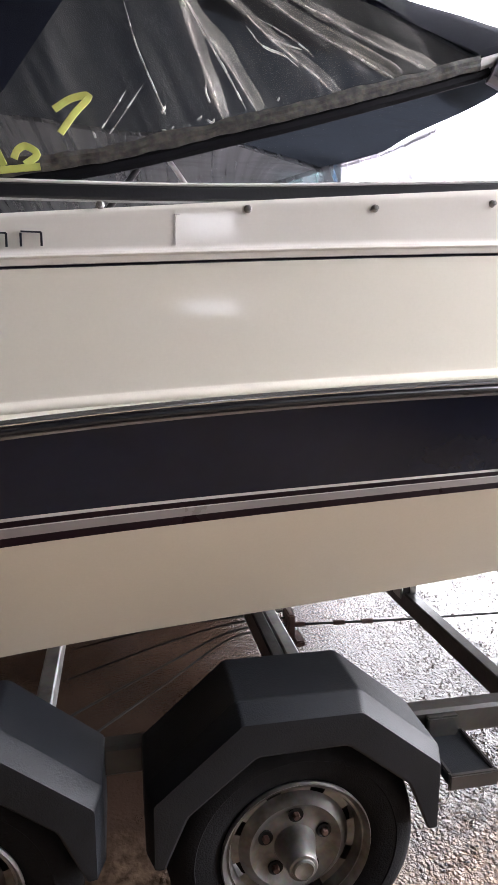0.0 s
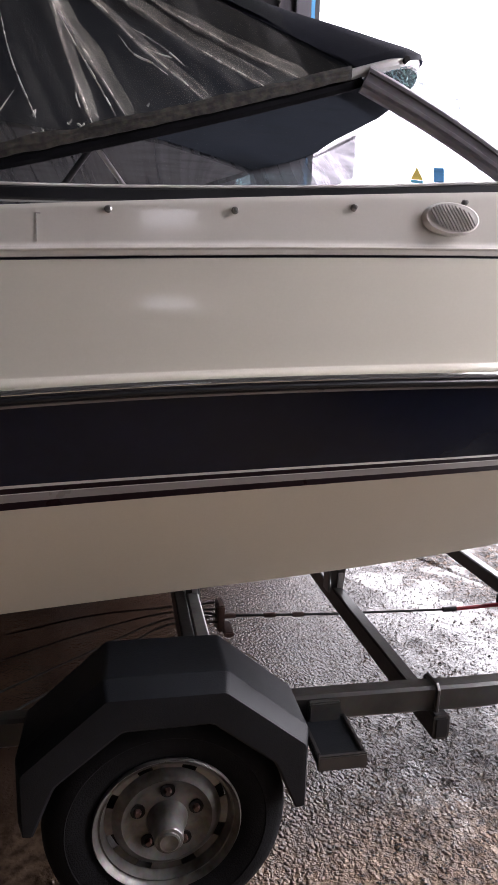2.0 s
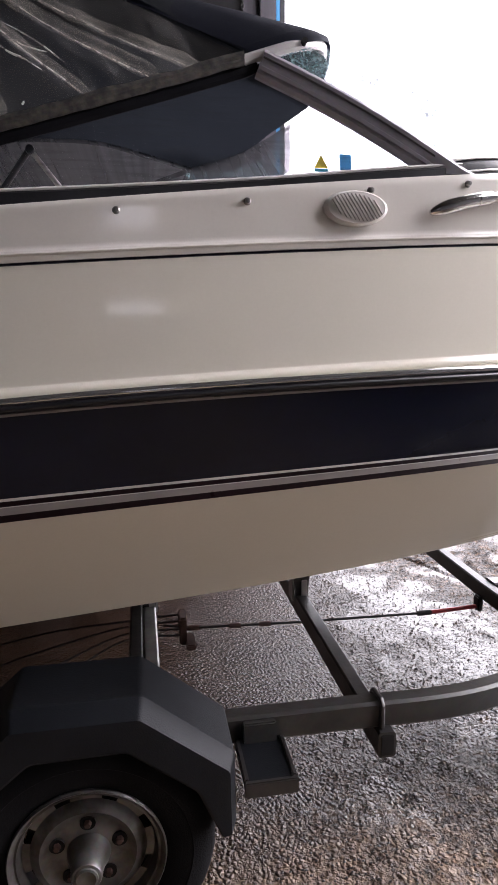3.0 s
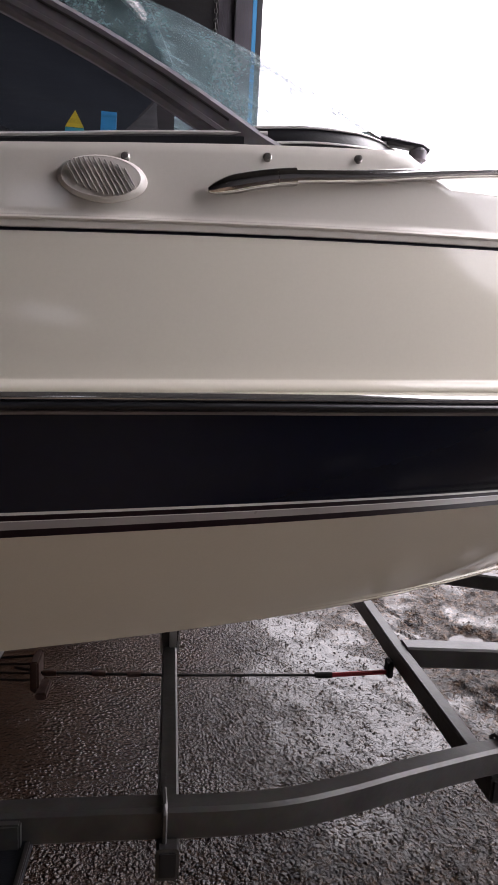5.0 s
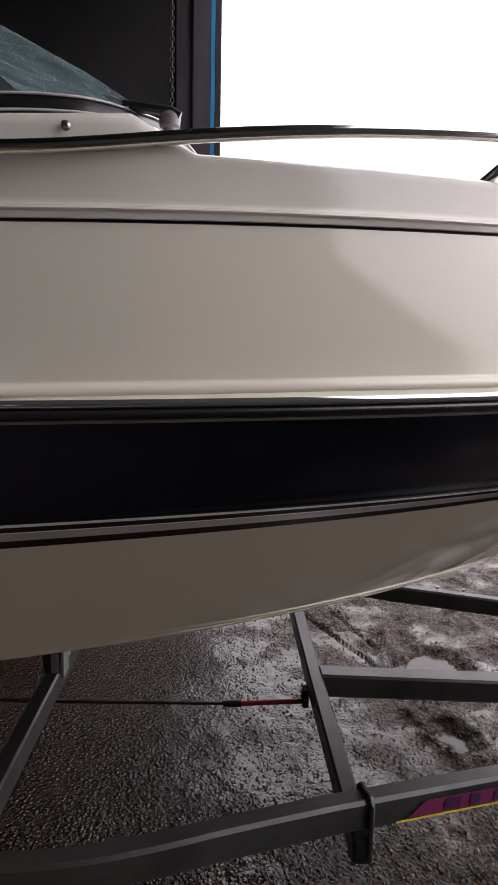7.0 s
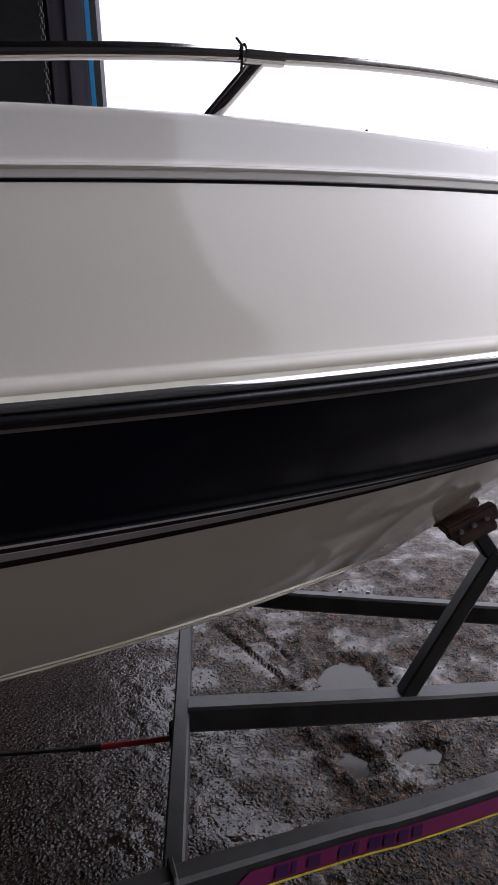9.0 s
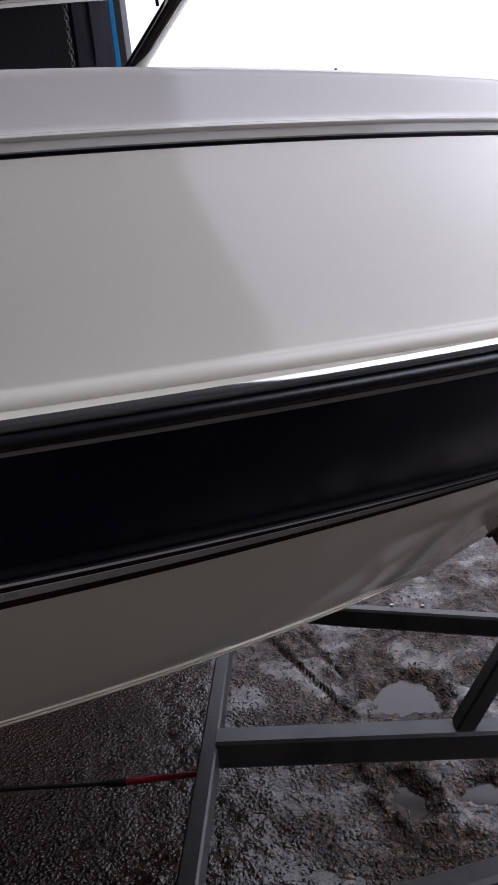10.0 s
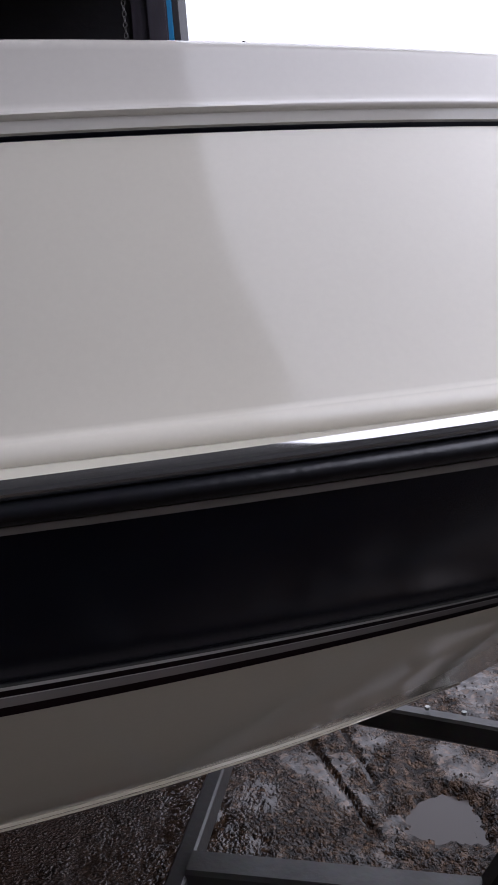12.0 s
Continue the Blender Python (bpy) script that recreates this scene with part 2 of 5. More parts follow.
def empty(name, at, parent=None):
    ob = new(name)
    ob.empty_display_size = 0.1
    ob.location = at
    if parent:
        ob.parent = parent
        ob.matrix_parent_inverse = Matrix.Translation(-parent.location)
    return ob


def loft(rows, closed=False, caps=False, bm=None):
    """A sheet through rows of points, all of one length. closed: each row is a ring."""
    bm = bm or bmesh.new()
    vs = [[bm.verts.new(p) for p in r] for r in rows]
    n = len(rows[0])
    for a, b in zip(vs, vs[1:]):
        for i in range(n if closed else n - 1):
            j = (i + 1) % n
            bm.faces.new((a[i], a[j], b[j], b[i]))
    if caps:
        bm.faces.new(vs[0])
        bm.faces.new(vs[-1][::-1])
    return bm


def sweep(path, section, up=(0, 0, 1), bm=None):
    """A closed section (side, up) carried along a path, with end caps."""
    path = [Vector(p) for p in path]
    rows = []
    for i, p in enumerate(path):
        t = (path[min(i + 1, len(path) - 1)] - path[max(i - 1, 0)]).normalized()
        side = t.cross(Vector(up)).normalized()
        over = side.cross(t).normalized()
        rows.append([p + side * u + over * v for u, v in section])
    return loft(rows, True, True, bm)


def bar(w, h, c=0.006):
    w, h = w / 2, h / 2
    return [(-w + c, -h), (w - c, -h), (w, -h + c), (w, h - c), (w - c, h), (-w + c, h), (-w, h - c), (-w, -h + c)]


def round_section(r, n=12):
    return [(r * math.cos(2 * math.pi * i / n), r * math.sin(2 * math.pi * i / n)) for i in range(n)]


def smooth_path(points, steps=8):
    """Catmull-Rom through the points."""
    p = [Vector(q) for q in points]
    p = [2 * p[0] - p[1]] + p + [2 * p[-1] - p[-2]]
    out = []
    for a, b, c, d in zip(p, p[1:], p[2:], p[3:]):
        for i in range(steps):
            t = i / steps
            out.append(0.5 * (2 * b + (c - a) * t + (2 * a - 5 * b + 4 * c - d) * t * t + (3 * b - a - 3 * c + d) * t ** 3))
    return out + [p[-2]]


def block(lo, hi, bevel=0.004, bm=None):
    bm = bm or bmesh.new()
    lo, hi = Vector(lo), Vector(hi)
    made = bmesh.ops.create_cube(bm, size=1, matrix=Matrix.Translation((lo + hi) / 2) @ Matrix.Diagonal((*(hi - lo), 1)))
    if bevel:
        edges = {e for v in made["verts"] for e in v.link_edges}
        bmesh.ops.bevel(bm, geom=list(edges), offset=bevel, segments=2, affect="EDGES")
    return bm


def turned(profile, at, axis="y", n=48, bm=None, skip=None):
    """A lathe round an axis through at: profile of (radius, distance along the axis); skip(i, k): faces left out."""
    bm = bm or bmesh.new()
    rows = []
    for r, d in profile:
        ring = []
        for i in range(n):
            a = 2 * math.pi * i / n
            u, v = r * math.cos(a), r * math.sin(a)
            ring.append(bm.verts.new(Vector(at) + Vector({"y": (u, d, v), "x": (d, u, v), "z": (u, v, d)}[axis])))
        rows.append(ring)
    for k, (a, b) in enumerate(zip(rows, rows[1:])):
        for i in range(n):
            if not (skip and skip(i, k)):
                j = (i + 1) % n
                bm.faces.new((a[i], a[j], b[j], b[i]))
    return bm

# ---- shed, ground ----
MID = 2.385  # the boat's and trailer's centre line
SHED_END, FAR_WALL, NEAR_WALL, BACK, ROOF = 2.0, 4.8, -2.4, -6.0, 4.15
SHADE_END = 8.0  # the opening runs aslant; unseen near wall and roof lengthened to block sky light


def spread(lo, hi, step, far):
    """Coordinates close together between lo and hi, and wider and wider out to far."""
    mid = list(np.arange(lo, hi, step))
    out, s = [hi], step
    while out[-1] < far:
        s *= 1.35
        out.append(out[-1] + s)
    left, s = [lo - step], step
    while left[-1] > -far:
        s *= 1.35
        left.append(left[-1] - s)
    return left[::-1] + mid + out


def blend(a, b, v):
    t = min(1, max(0, (v - a) / (b - a)))
    return t * t * (3 - 2 * t)


def ground_height(x, y):
    near = 1 - blend(5, 9, abs(x - 2)) if abs(y) < 9 else 0
    if not near:
        return 0.0
    stony = blend(1.4, 1.9, x + 0.6 * max(0, 2.2 - y))
    s = (x - 2.561) * 0.905 + (y - 3.623) * 0.4256 + 0.01 * noise.noise(Vector((x * 9, y * 9, 1)))  # past the slab's broken edge
    beyond = blend(0.0, 0.03, s) * blend(2.85, 3.0, y)
    muddy = max(beyond, blend(2.5, 2.95, x + 0.2 * noise.noise(Vector((x * 5, y * 5, 6)))) * blend(1.9, 2.4, y) * 0.6)
    h = stony * (1 - 0.7 * beyond) * (0.004 * noise.noise(Vector((x * 14, y * 14, 0))) + 0.0045 * noise.noise(Vector((x * 40, y * 40, 3))))
    ridge = 1 - abs(noise.noise(Vector((x * 5.5, y * 4.0, 2))))
    h += muddy * (0.018 * noise.noise(Vector((x * 2.6, y * 2.6, 7))) + 0.018 * noise.noise(Vector((x * 9, y * 8, 5)))
                  + 0.022 * (ridge - 0.75) + 0.012 * noise.noise(Vector((x * 26, y * 26, 8))))
    h += 0.004 * beyond - 0.03 * math.exp(-(s / 0.009) ** 2) * blend(2.95, 3.05, y) * (1 - blend(3.6, 3.8, y))
    # hollows that hold rainwater: centre, half widths
    for cx, cy, rx, ry in ((3.09, 3.10, 0.21, 0.16), (3.24, 2.54, 0.10, 0.07), (3.10, 2.36, 0.07, 0.04)):
        if abs(x - cx) < 2 * rx and abs(y - cy) < 2 * ry:
            d = math.hypot((x - cx) / rx, (y - cy) / ry) + 0.5 * noise.noise(Vector((x * 6, y * 6, 9))) + 0.25 * noise.noise(Vector((x * 31, y * 31, 4)))
            k = 1 - blend(0.5, 1.2, d)
            h = h * (1 - 0.8 * k) - 0.034 * k
    # a torn, lumpy hole beside the drawbar and a rut across the far side
    d = math.hypot((x - 2.99 + 0.35 * (y - 2.54)) / 0.075, (y - 2.54) / 0.125) + 0.6 * noise.noise(Vector((x * 17, y * 17, 4)))
    if d < 3:
        h += -0.022 * (1 - blend(0.5, 1.0, d)) + 0.022 * math.exp(-((d - 1.35) / 0.3) ** 2)
    q = (x - 2.77) + 0.366 * (y - 3.52)
    h -= 0.03 * math.exp(-(q / 0.013) ** 2) * blend(3.25, 3.35, y) * (1 - blend(3.7, 3.8, y))
    return near * h


xs, ys = spread(0.4, 4.2, 0.0135, 400), spread(1.1, 4.4, 0.0135, 400)
gverts = [(x, y, ground_height(x, y)) for y in ys for x in xs]
w = len(xs)
gfaces = [(j * w + i, j * w + i + 1, (j + 1) * w + i + 1, (j + 1) * w + i) for j in range(len(ys) - 1) for i in range(w - 1)]
gm = bpy.data.meshes.new("ground")
gm.from_pydata(gverts, [], gfaces)
for p in gm.polygons:
    p.use_smooth = True


def ground_material():
    """Smooth brown floor, then wet pebbly concrete with films of water, then paler mud past the slab's edge."""
    m = bpy.data.materials.new("wet_gravel_and_concrete")
    m.use_nodes = True
    n, l = m.node_tree.nodes, m.node_tree.links
    b = n["Principled BSDF"]
    geo = n.new("ShaderNodeNewGeometry")

    def tex(kind, s, d=5):
        t = n.new(kind)
        t.inputs["Scale"].default_value = s
        if kind == "ShaderNodeTexNoise":
            t.inputs["Detail"].default_value = d
        l.new(geo.outputs["Position"], t.inputs["Vector"])
        return t

    def number(op, a, b_, c=None):
        """A math node; each term is a socket or a plain number."""
        t = n.new("ShaderNodeMath")
        t.operation = op
        for k, v in enumerate((a, b_, c)):
            if v is None:
                continue
            if isinstance(v, (int, float)):
                t.inputs[k].default_value = v
            else:
                l.new(v, t.inputs[k])
        return t.outputs["Value"]

    def span(src, lo, hi, to_lo=0.0, to_hi=1.0):
        t = n.new("ShaderNodeMapRange")
        for k, v in (("From Min", lo), ("From Max", hi), ("To Min", to_lo), ("To Max", to_hi)):
            t.inputs[k].default_value = v
        l.new(src, t.inputs["Value"])
        return t.outputs["Result"]

    def ramp(src, *stops):
        r = n.new("ShaderNodeValToRGB")
        while len(r.color_ramp.elements) < len(stops):
            r.color_ramp.elements.new(0.5)
        for e, (pos, c) in zip(r.color_ramp.elements, stops):
            e.position, e.color = pos, (*c, 1)
        l.new(src, r.inputs["Fac"])
        return r.outputs["Color"]

    def blended(fac, a, b_):
        t = n.new("ShaderNodeMix")
        t.data_type = "RGBA"
        if isinstance(fac, (int, float)):
            t.inputs["Factor"].default_value = fac
        else:
            l.new(fac, t.inputs["Factor"])
        l.new(a, t.inputs["A"])
        l.new(b_, t.inputs["B"])
        return t.outputs["Result"]

    mid, fine = tex("ShaderNodeTexNoise", 5), tex("ShaderNodeTexNoise", 95)
    # pebbles of two sizes, pushed out of any regular spacing
    push, moved = n.new("ShaderNodeVectorMath"), n.new("ShaderNodeVectorMath")
    stir = tex("ShaderNodeTexNoise", 34, 3)
    push.operation, moved.operation = "SCALE", "ADD"
    push.inputs["Scale"].default_value = 0.016
    l.new(stir.outputs["Color"], push.inputs[0])
    l.new(push.outputs["Vector"], moved.inputs[0])
    l.new(geo.outputs["Position"], moved.inputs[1])
    stones, grit = n.new("ShaderNodeTexVoronoi"), n.new("ShaderNodeTexVoronoi")
    for t, k in ((stones, 64), (grit, 140)):
        t.inputs["Scale"].default_value = k
        l.new(moved.outputs["Vector"], t.inputs["Vector"])
    lumps, pools, broad = tex("ShaderNodeTexNoise", 30, 6), tex("ShaderNodeTexNoise", 3.4, 4), tex("ShaderNodeTexNoise", 1.6)
    sep = n.new("ShaderNodeSeparateXYZ")
    l.new(geo.outputs["Position"], sep.inputs["Vector"])
    x, y = sep.outputs["X"], sep.outputs["Y"]
    wander = number("MULTIPLY_ADD", mid.outputs["Fac"], 0.8, x)
    near = number("MAXIMUM", number("SUBTRACT", 2.2, y), 0.0)
    stony = span(number("MULTIPLY_ADD", near, 0.6, wander), 1.75, 2.65)
    # mud kept off the unseen near ground so that it bounces less light
    muddy = number("MULTIPLY", span(number("MULTIPLY_ADD", y, 0.25, wander), 3.35, 3.75), span(y, 1.3, 1.8))
    rugged = span(number("MULTIPLY_ADD", near, 0.6, wander), 1.1, 1.7)
    flat = number("MULTIPLY", span(number("MULTIPLY_ADD", mid.outputs["Fac"], 0.5, y), 2.25, 2.6), span(number("MULTIPLY_ADD", lumps.outputs["Fac"], 0.3, x), 2.02, 2.24))
    flat = number("MULTIPLY", flat, span(muddy, 0.0, 1.0, 1.0, 0.15))
    # sheen lowered here to put shade on the near ground and lower hull
    near_dull = number("MULTIPLY", span(number("MULTIPLY_ADD", pools.outputs["Fac"], 0.8, y), 2.4, 1.9), span(x, 1.7, 2.2))
    # lone stones stand up out of the water film
    lone = n.new("ShaderNodeSeparateColor")
    l.new(stones.outputs["Color"], lone.inputs["Color"])
    poking = number("MULTIPLY", span(lone.outputs["Red"], 0.80, 0.84), number("MULTIPLY", span(stones.outputs["Distance"], 0.55, 0.4), span(muddy, 0.0, 0.5, 1.0, 0.0)))
    soaked = number("MULTIPLY", span(number("MULTIPLY_ADD", flat, 0.24, pools.outputs["Fac"]), 0.54, 0.66), stony)
    film = number("MULTIPLY", soaked, span(poking, 0.0, 1.0, 1.0, 0.1))
    pebble = ramp(stones.outputs["Color"], (0.1, (0.002, 0.0012, 0.0007)), (0.5, (0.009, 0.0052, 0.003)), (0.9, (0.036, 0.0215, 0.013)))
    mud_c = ramp(lumps.outputs["Fac"], (0.38, (0.0055, 0.0028, 0.0015)), (0.5, (0.026, 0.0143, 0.0078)), (0.66, (0.078, 0.046, 0.0265)))
    floor_c = ramp(broad.outputs["Fac"], (0.35, (0.025, 0.0142, 0.0098)), (0.65, (0.045, 0.0272, 0.0192)))
    earth = ramp(lumps.outputs["Fac"], (0.35, (0.075, 0.048, 0.032)), (0.52, (0.20, 0.136, 0.092)), (0.7, (0.32, 0.228, 0.160)))
    earthy = number("MULTIPLY", span(number("MULTIPLY_ADD", mid.outputs["Fac"], 0.5, y), 1.95, 1.5), span(wander, 2.9, 1.8))
    # paler unseen floor added to bounce warm light onto the lower hull
    bounce_c = ramp(lumps.outputs["Fac"], (0.35, (0.24, 0.18, 0.125)), (0.6, (0.38, 0.29, 0.205)))
    earth = blended(span(number("MULTIPLY_ADD", mid.outputs["Fac"], 0.3, y), 1.25, 1.0), earth, bounce_c)
    ground_c = blended(muddy, blended(stony, floor_c, blended(0.25, pebble, mud_c)), mud_c)
    l.new(blended(number("MULTIPLY", earthy, 0.8), ground_c, earth), b.inputs["Base Color"])
    wet = number("MULTIPLY_ADD", film, 0.4, span(muddy, 0.0, 1.0, 0.26, 0.15))
    wet = number("MULTIPLY", wet, span(near_dull, 0.0, 1.0, 1.0, 0.6))
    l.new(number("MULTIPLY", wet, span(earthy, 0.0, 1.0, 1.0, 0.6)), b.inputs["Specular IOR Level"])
    dry = span(broad.outputs["Fac"], 0.35, 0.68, 0.13, 0.28)
    l.new(number("MULTIPLY", dry, span(film, 0.0, 1.0, 1.0, 0.5)), b.inputs["Roughness"])
    patchy = span(tex("ShaderNodeTexNoise", 11, 5).outputs["Fac"], 0.36, 0.56, 0.25, 1.0)
    proud = number("MULTIPLY", span(stones.outputs["Distance"], 0.1, 0.6, 1.25, 0.0), patchy)
    small = span(grit.outputs["Distance"], 0.1, 0.55, 0.4, 0.0)
    height = number("ADD", number("ADD", proud, small), number("MULTIPLY_ADD", lumps.outputs["Fac"], 0.8, number("MULTIPLY", fine.outputs["Fac"], 0.5)))
    relief = number("MULTIPLY", number("MULTIPLY", span(rugged, 0.0, 1.0, 0.06, 1.0), span(y, 1.7, 2.1, 1.0, 0.68)), span(film, 0.0, 1.0, 1.0, 0.10))
    bn = n.new("ShaderNodeBump")
    bn.inputs["Strength"].default_value, bn.inputs["Distance"].default_value = 1.0, 0.0115
    l.new(number("MULTIPLY", height, relief), bn.inputs["Height"])
    l.new(bn.outputs["Normal"], b.inputs["Normal"])
    return m


gm.materials.append(ground_material())
tagged(new("ground", gm), "wet stony concrete floor running out into mud and gravel", "ground", kind="structure")

WATER = bpy.data.materials.new("puddle_water")
WATER.use_nodes = True
wb = WATER.node_tree.nodes["Principled BSDF"]
wb.inputs["Base Color"].default_value, wb.inputs["Roughness"].default_value = (0.03, 0.022, 0.017, 1), 0.16
wb.inputs["Specular IOR Level"].default_value = 0.36
tagged(part("puddle_water", loft([[(2.3, 1.6, -0.0255), (6.0, 1.6, -0.0255)], [(2.3, 5.5, -0.0255), (6.0, 5.5, -0.0255)]]), WATER, smooth=False),
       "shallow muddy rainwater standing in the ruts", "puddle", kind="structure")

# ribbed cladding on the far wall, plain walls behind
tagged(part("wall_far", block((BACK, FAR_WALL + 0.05, 0), (SHED_END - 0.3, FAR_WALL + 0.2, ROOF), 0), WALL, smooth=False),
       "dark sheet-clad inner wall of the shed", "wall", kind="structure")
# near wall, with a narrow window slit through it
SLIT = (0.75, 1.26, 2.79, 3.05)
nw = block((BACK, NEAR_WALL - 0.2, 0), (SLIT[0], NEAR_WALL, ROOF), 0)
block((SLIT[1], NEAR_WALL - 0.2, 0), (SHADE_END, NEAR_WALL, ROOF), 0, nw)
block((SLIT[0], NEAR_WALL - 0.2, 0), (SLIT[1], NEAR_WALL, SLIT[2]), 0, nw)
block((SLIT[0], NEAR_WALL - 0.2, SLIT[3]), (SLIT[1], NEAR_WALL, ROOF), 0, nw)
tagged(part("wall_near", nw, WALL, smooth=False), "dark sheet-clad near wall of the shed, lengthened unseen to block light, with a narrow window slit", "wall", kind="structure")
tagged(part("wall_back", block((BACK - 0.2, NEAR_WALL - 0.2, 0), (BACK, FAR_WALL + 0.2, ROOF), 0), WALL, smooth=False),
       "dark back wall of the shed", "wall", kind="structure")
# roof strip along the near wall is added to keep sky off the hull
roof_plan = [(BACK - 0.2, NEAR_WALL - 0.2), (SHADE_END + 0.08, NEAR_WALL - 0.2), (SHADE_END + 0.08, -1.28), (5.5, -1.25), (4.2, -0.82), (3.5, 0.28), (1.80, FAR_WALL + 0.2), (BACK - 0.2, FAR_WALL + 0.2)]
tagged(part("ceiling", loft([[(x, y, z) for x, y in roof_plan] for z in (ROOF, ROOF + 0.12)], True, True), SHED_ROOF, smooth=False),
       "dark sheet roof of the shed with an unseen strip added to block light", "ceiling", kind="structure")
jamb = tagged(empty("door_jamb", (SHED_END - 0.15, FAR_WALL + 0.1, 0)), "tall dark timber door jamb with a blue edge seal", "door jamb", kind="structure")
part("post", block((SHED_END - 0.30, FAR_WALL + 0.01, 0), (SHED_END - 0.19, FAR_WALL + 0.2, ROOF), 0.004), JAMB, jamb)
part("guide_channel", block((SHED_END - 0.188, FAR_WALL - 0.03, 0), (SHED_END - 0.07, FAR_WALL + 0.2, ROOF), 0.006), JAMB, jamb)
part("edge_seal", block((SHED_END - 0.068, FAR_WALL - 0.02, 0), (SHED_END - 0.04, FAR_WALL + 0.2, ROOF), 0.002), BLUE_STRIP, jamb, "bright blue edge seal")
part("edge_post", block((SHED_END - 0.038, FAR_WALL - 0.01, 0), (SHED_END, FAR_WALL + 0.2, ROOF), 0.003), WALL, jamb)

# door chain: real links
chain = tagged(empty("door_chain", (1.68, FAR_WALL - 0.06, 1.7)), "thin steel roller-door chain hanging by the jamb", "chain")
link = turned([(0.012, -0.003), (0.015, 0), (0.012, 0.003), (0.009, 0), (0.012, -0.003)], (0, 0, 0), "y", 12)
bmesh.ops.scale(link, vec=(1, 1, 1.5), verts=link.verts)
first = part("link", link, FRAME, chain)
first.matrix_parent_inverse = Matrix.Identity(4)
for i in range(80):
    o = first if i == 0 else first.copy()
    if i:
        scene.collection.objects.link(o)
    o.location, o.rotation_euler = (0, 0, 0.031 * i), (0, 0, radians(90 * (i % 2)))

# ---- boat ----
boat = tagged(empty("motor_boat", (1.2, MID, 0.56)), "cream and navy motor boat under a clear-sided canopy, on a trailer", "boat")

# rows of the hull's side: distance across, how it draws in, height (cubic about x = 1.5), and where it meets the stem
ROWS = {
    "seam": (1.2199, 0.0390, (-0.0012, -0.0085, 0.0509, 1.6971), 4.42),
    "bead": (1.1823, 0.0284, (0.0050, -0.0097, 0.0330, 1.4384), 4.32),
    "rub": (1.1586, 0.0251, (0.0114, -0.0119, 0.0229, 1.3945), 4.30),
    "navy": (1.2123, 0.0498, (0.0042, -0.0138, 0.0211, 1.2135), 3.92),
    "stripe": (1.2042, 0.0474, (0.0068, -0.0100, 0.0327, 1.1747), 3.88),
    "chine": (1.3814, 0.0874, (0.0034, -0.0308, 0.0147, 0.8650), 3.08),
}
STERN, STEPS = -2.3, 130


def row_point(name, s):
    """The place on a row of the near side at the share s of its length."""
    y0, k, cubic, end = ROWS[name]
    x = STERN + s * (end - STERN)
    y = y0 + k * max(0, x - 0.4) ** 2.5
    tip = y0 + k * (end - 0.4) ** 2.5
    if end > 3.3:
        y += (MID - tip) * (max(0, x - 3.1) / (end - 3.1)) ** 2
    else:
        y = y0 + (MID - y0) * (y - y0) / (tip - y0)
    u = min(max(x, 0.0), 3.4) - 1.5
    z = np.polyval(cubic, u)
    if x < 0:
        z += 0.03 * x
    if x > 3.4:
        z += 0.05 * (x - 3.4)
    return Vector((x, min(y, MID), float(z)))


def between(a, b, f, bulge=0.0):
    """A row at the share f from row a to row b."""
    return [row_point(a, i / STEPS).lerp(row_point(b, i / STEPS), f) + Vector((0, -bulge, 0)) * min(1, (STEPS - i) / 20) for i in range(STEPS + 1)]


def shifted(name, dy, dz):
    out = []
    for i in range(STEPS + 1):
        p = row_point(name, i / STEPS)
        out.append(Vector((p.x, min(MID, p.y + dy * min(1, (STEPS - i) / 12)), p.z + dz)))
    return out


def keel_row():
    out = []
    for i in range(STEPS + 1):
        x = STERN + i / STEPS * (ROWS["chine"][3] - STERN)
        out.append(Vector((x, MID, 0.56 + 0.27 * blend(1.6, 3.3, x) ** 1.3)))
    out[-1] = row_point("chine", 1)
    return out


def mirrored(rows):
    return [[Vector((p.x, 2 * MID - p.y, p.z)) for p in r] for r in rows]


def both_sides(name, rows, mat, label="", crease=32):
    bm = loft(rows)
    loft(mirrored(rows), bm=bm)
    bmesh.ops.remove_doubles(bm, verts=bm.verts, dist=0.0005)
    return part(name, bm, mat, boat, label, crease=crease)



def lip(f, inward):
    """A line of the chine's shallow grooves, which fade out towards the stern."""
    return [p + Vector((0, inward * blend(1.7, 2.5, p.x) * (1 - blend(2.8, 3.05, p.x)), 0)) for p in between("chine", "stripe", f)]


chine = [shifted("chine", 0.05, -0.004), shifted("chine", 0.0, 0.0)] + [lip(f, d) for f, d in ((0.014, -0.004), (0.022, -0.004), (0.030, 0.006), (0.046, 0.005), (0.054, -0.003), (0.062, -0.003), (0.072, 0.005), (0.10, 0.0))]
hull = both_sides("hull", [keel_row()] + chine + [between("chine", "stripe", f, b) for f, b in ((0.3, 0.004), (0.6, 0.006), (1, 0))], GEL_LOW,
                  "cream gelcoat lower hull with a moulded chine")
both_sides("pinstripe", [between("stripe", "navy", 0), between("stripe", "navy", 0.3)], STRIPE_DARK, "dark maroon pinstripe")
both_sides("pinstripe", [between("stripe", "navy", 0.3), between("stripe", "navy", 0.62)], STRIPE_GREY, "grey pinstripe")
both_sides("pinstripe", [between("stripe", "navy", 0.62), between("stripe", "navy", 0.66)], STRIPE_CREAM, "thin cream pinstripe")
both_sides("pinstripe", [between("stripe", "navy", 0.66), between("stripe", "navy", 0.88)], STRIPE_DARK, "dark maroon pinstripe")
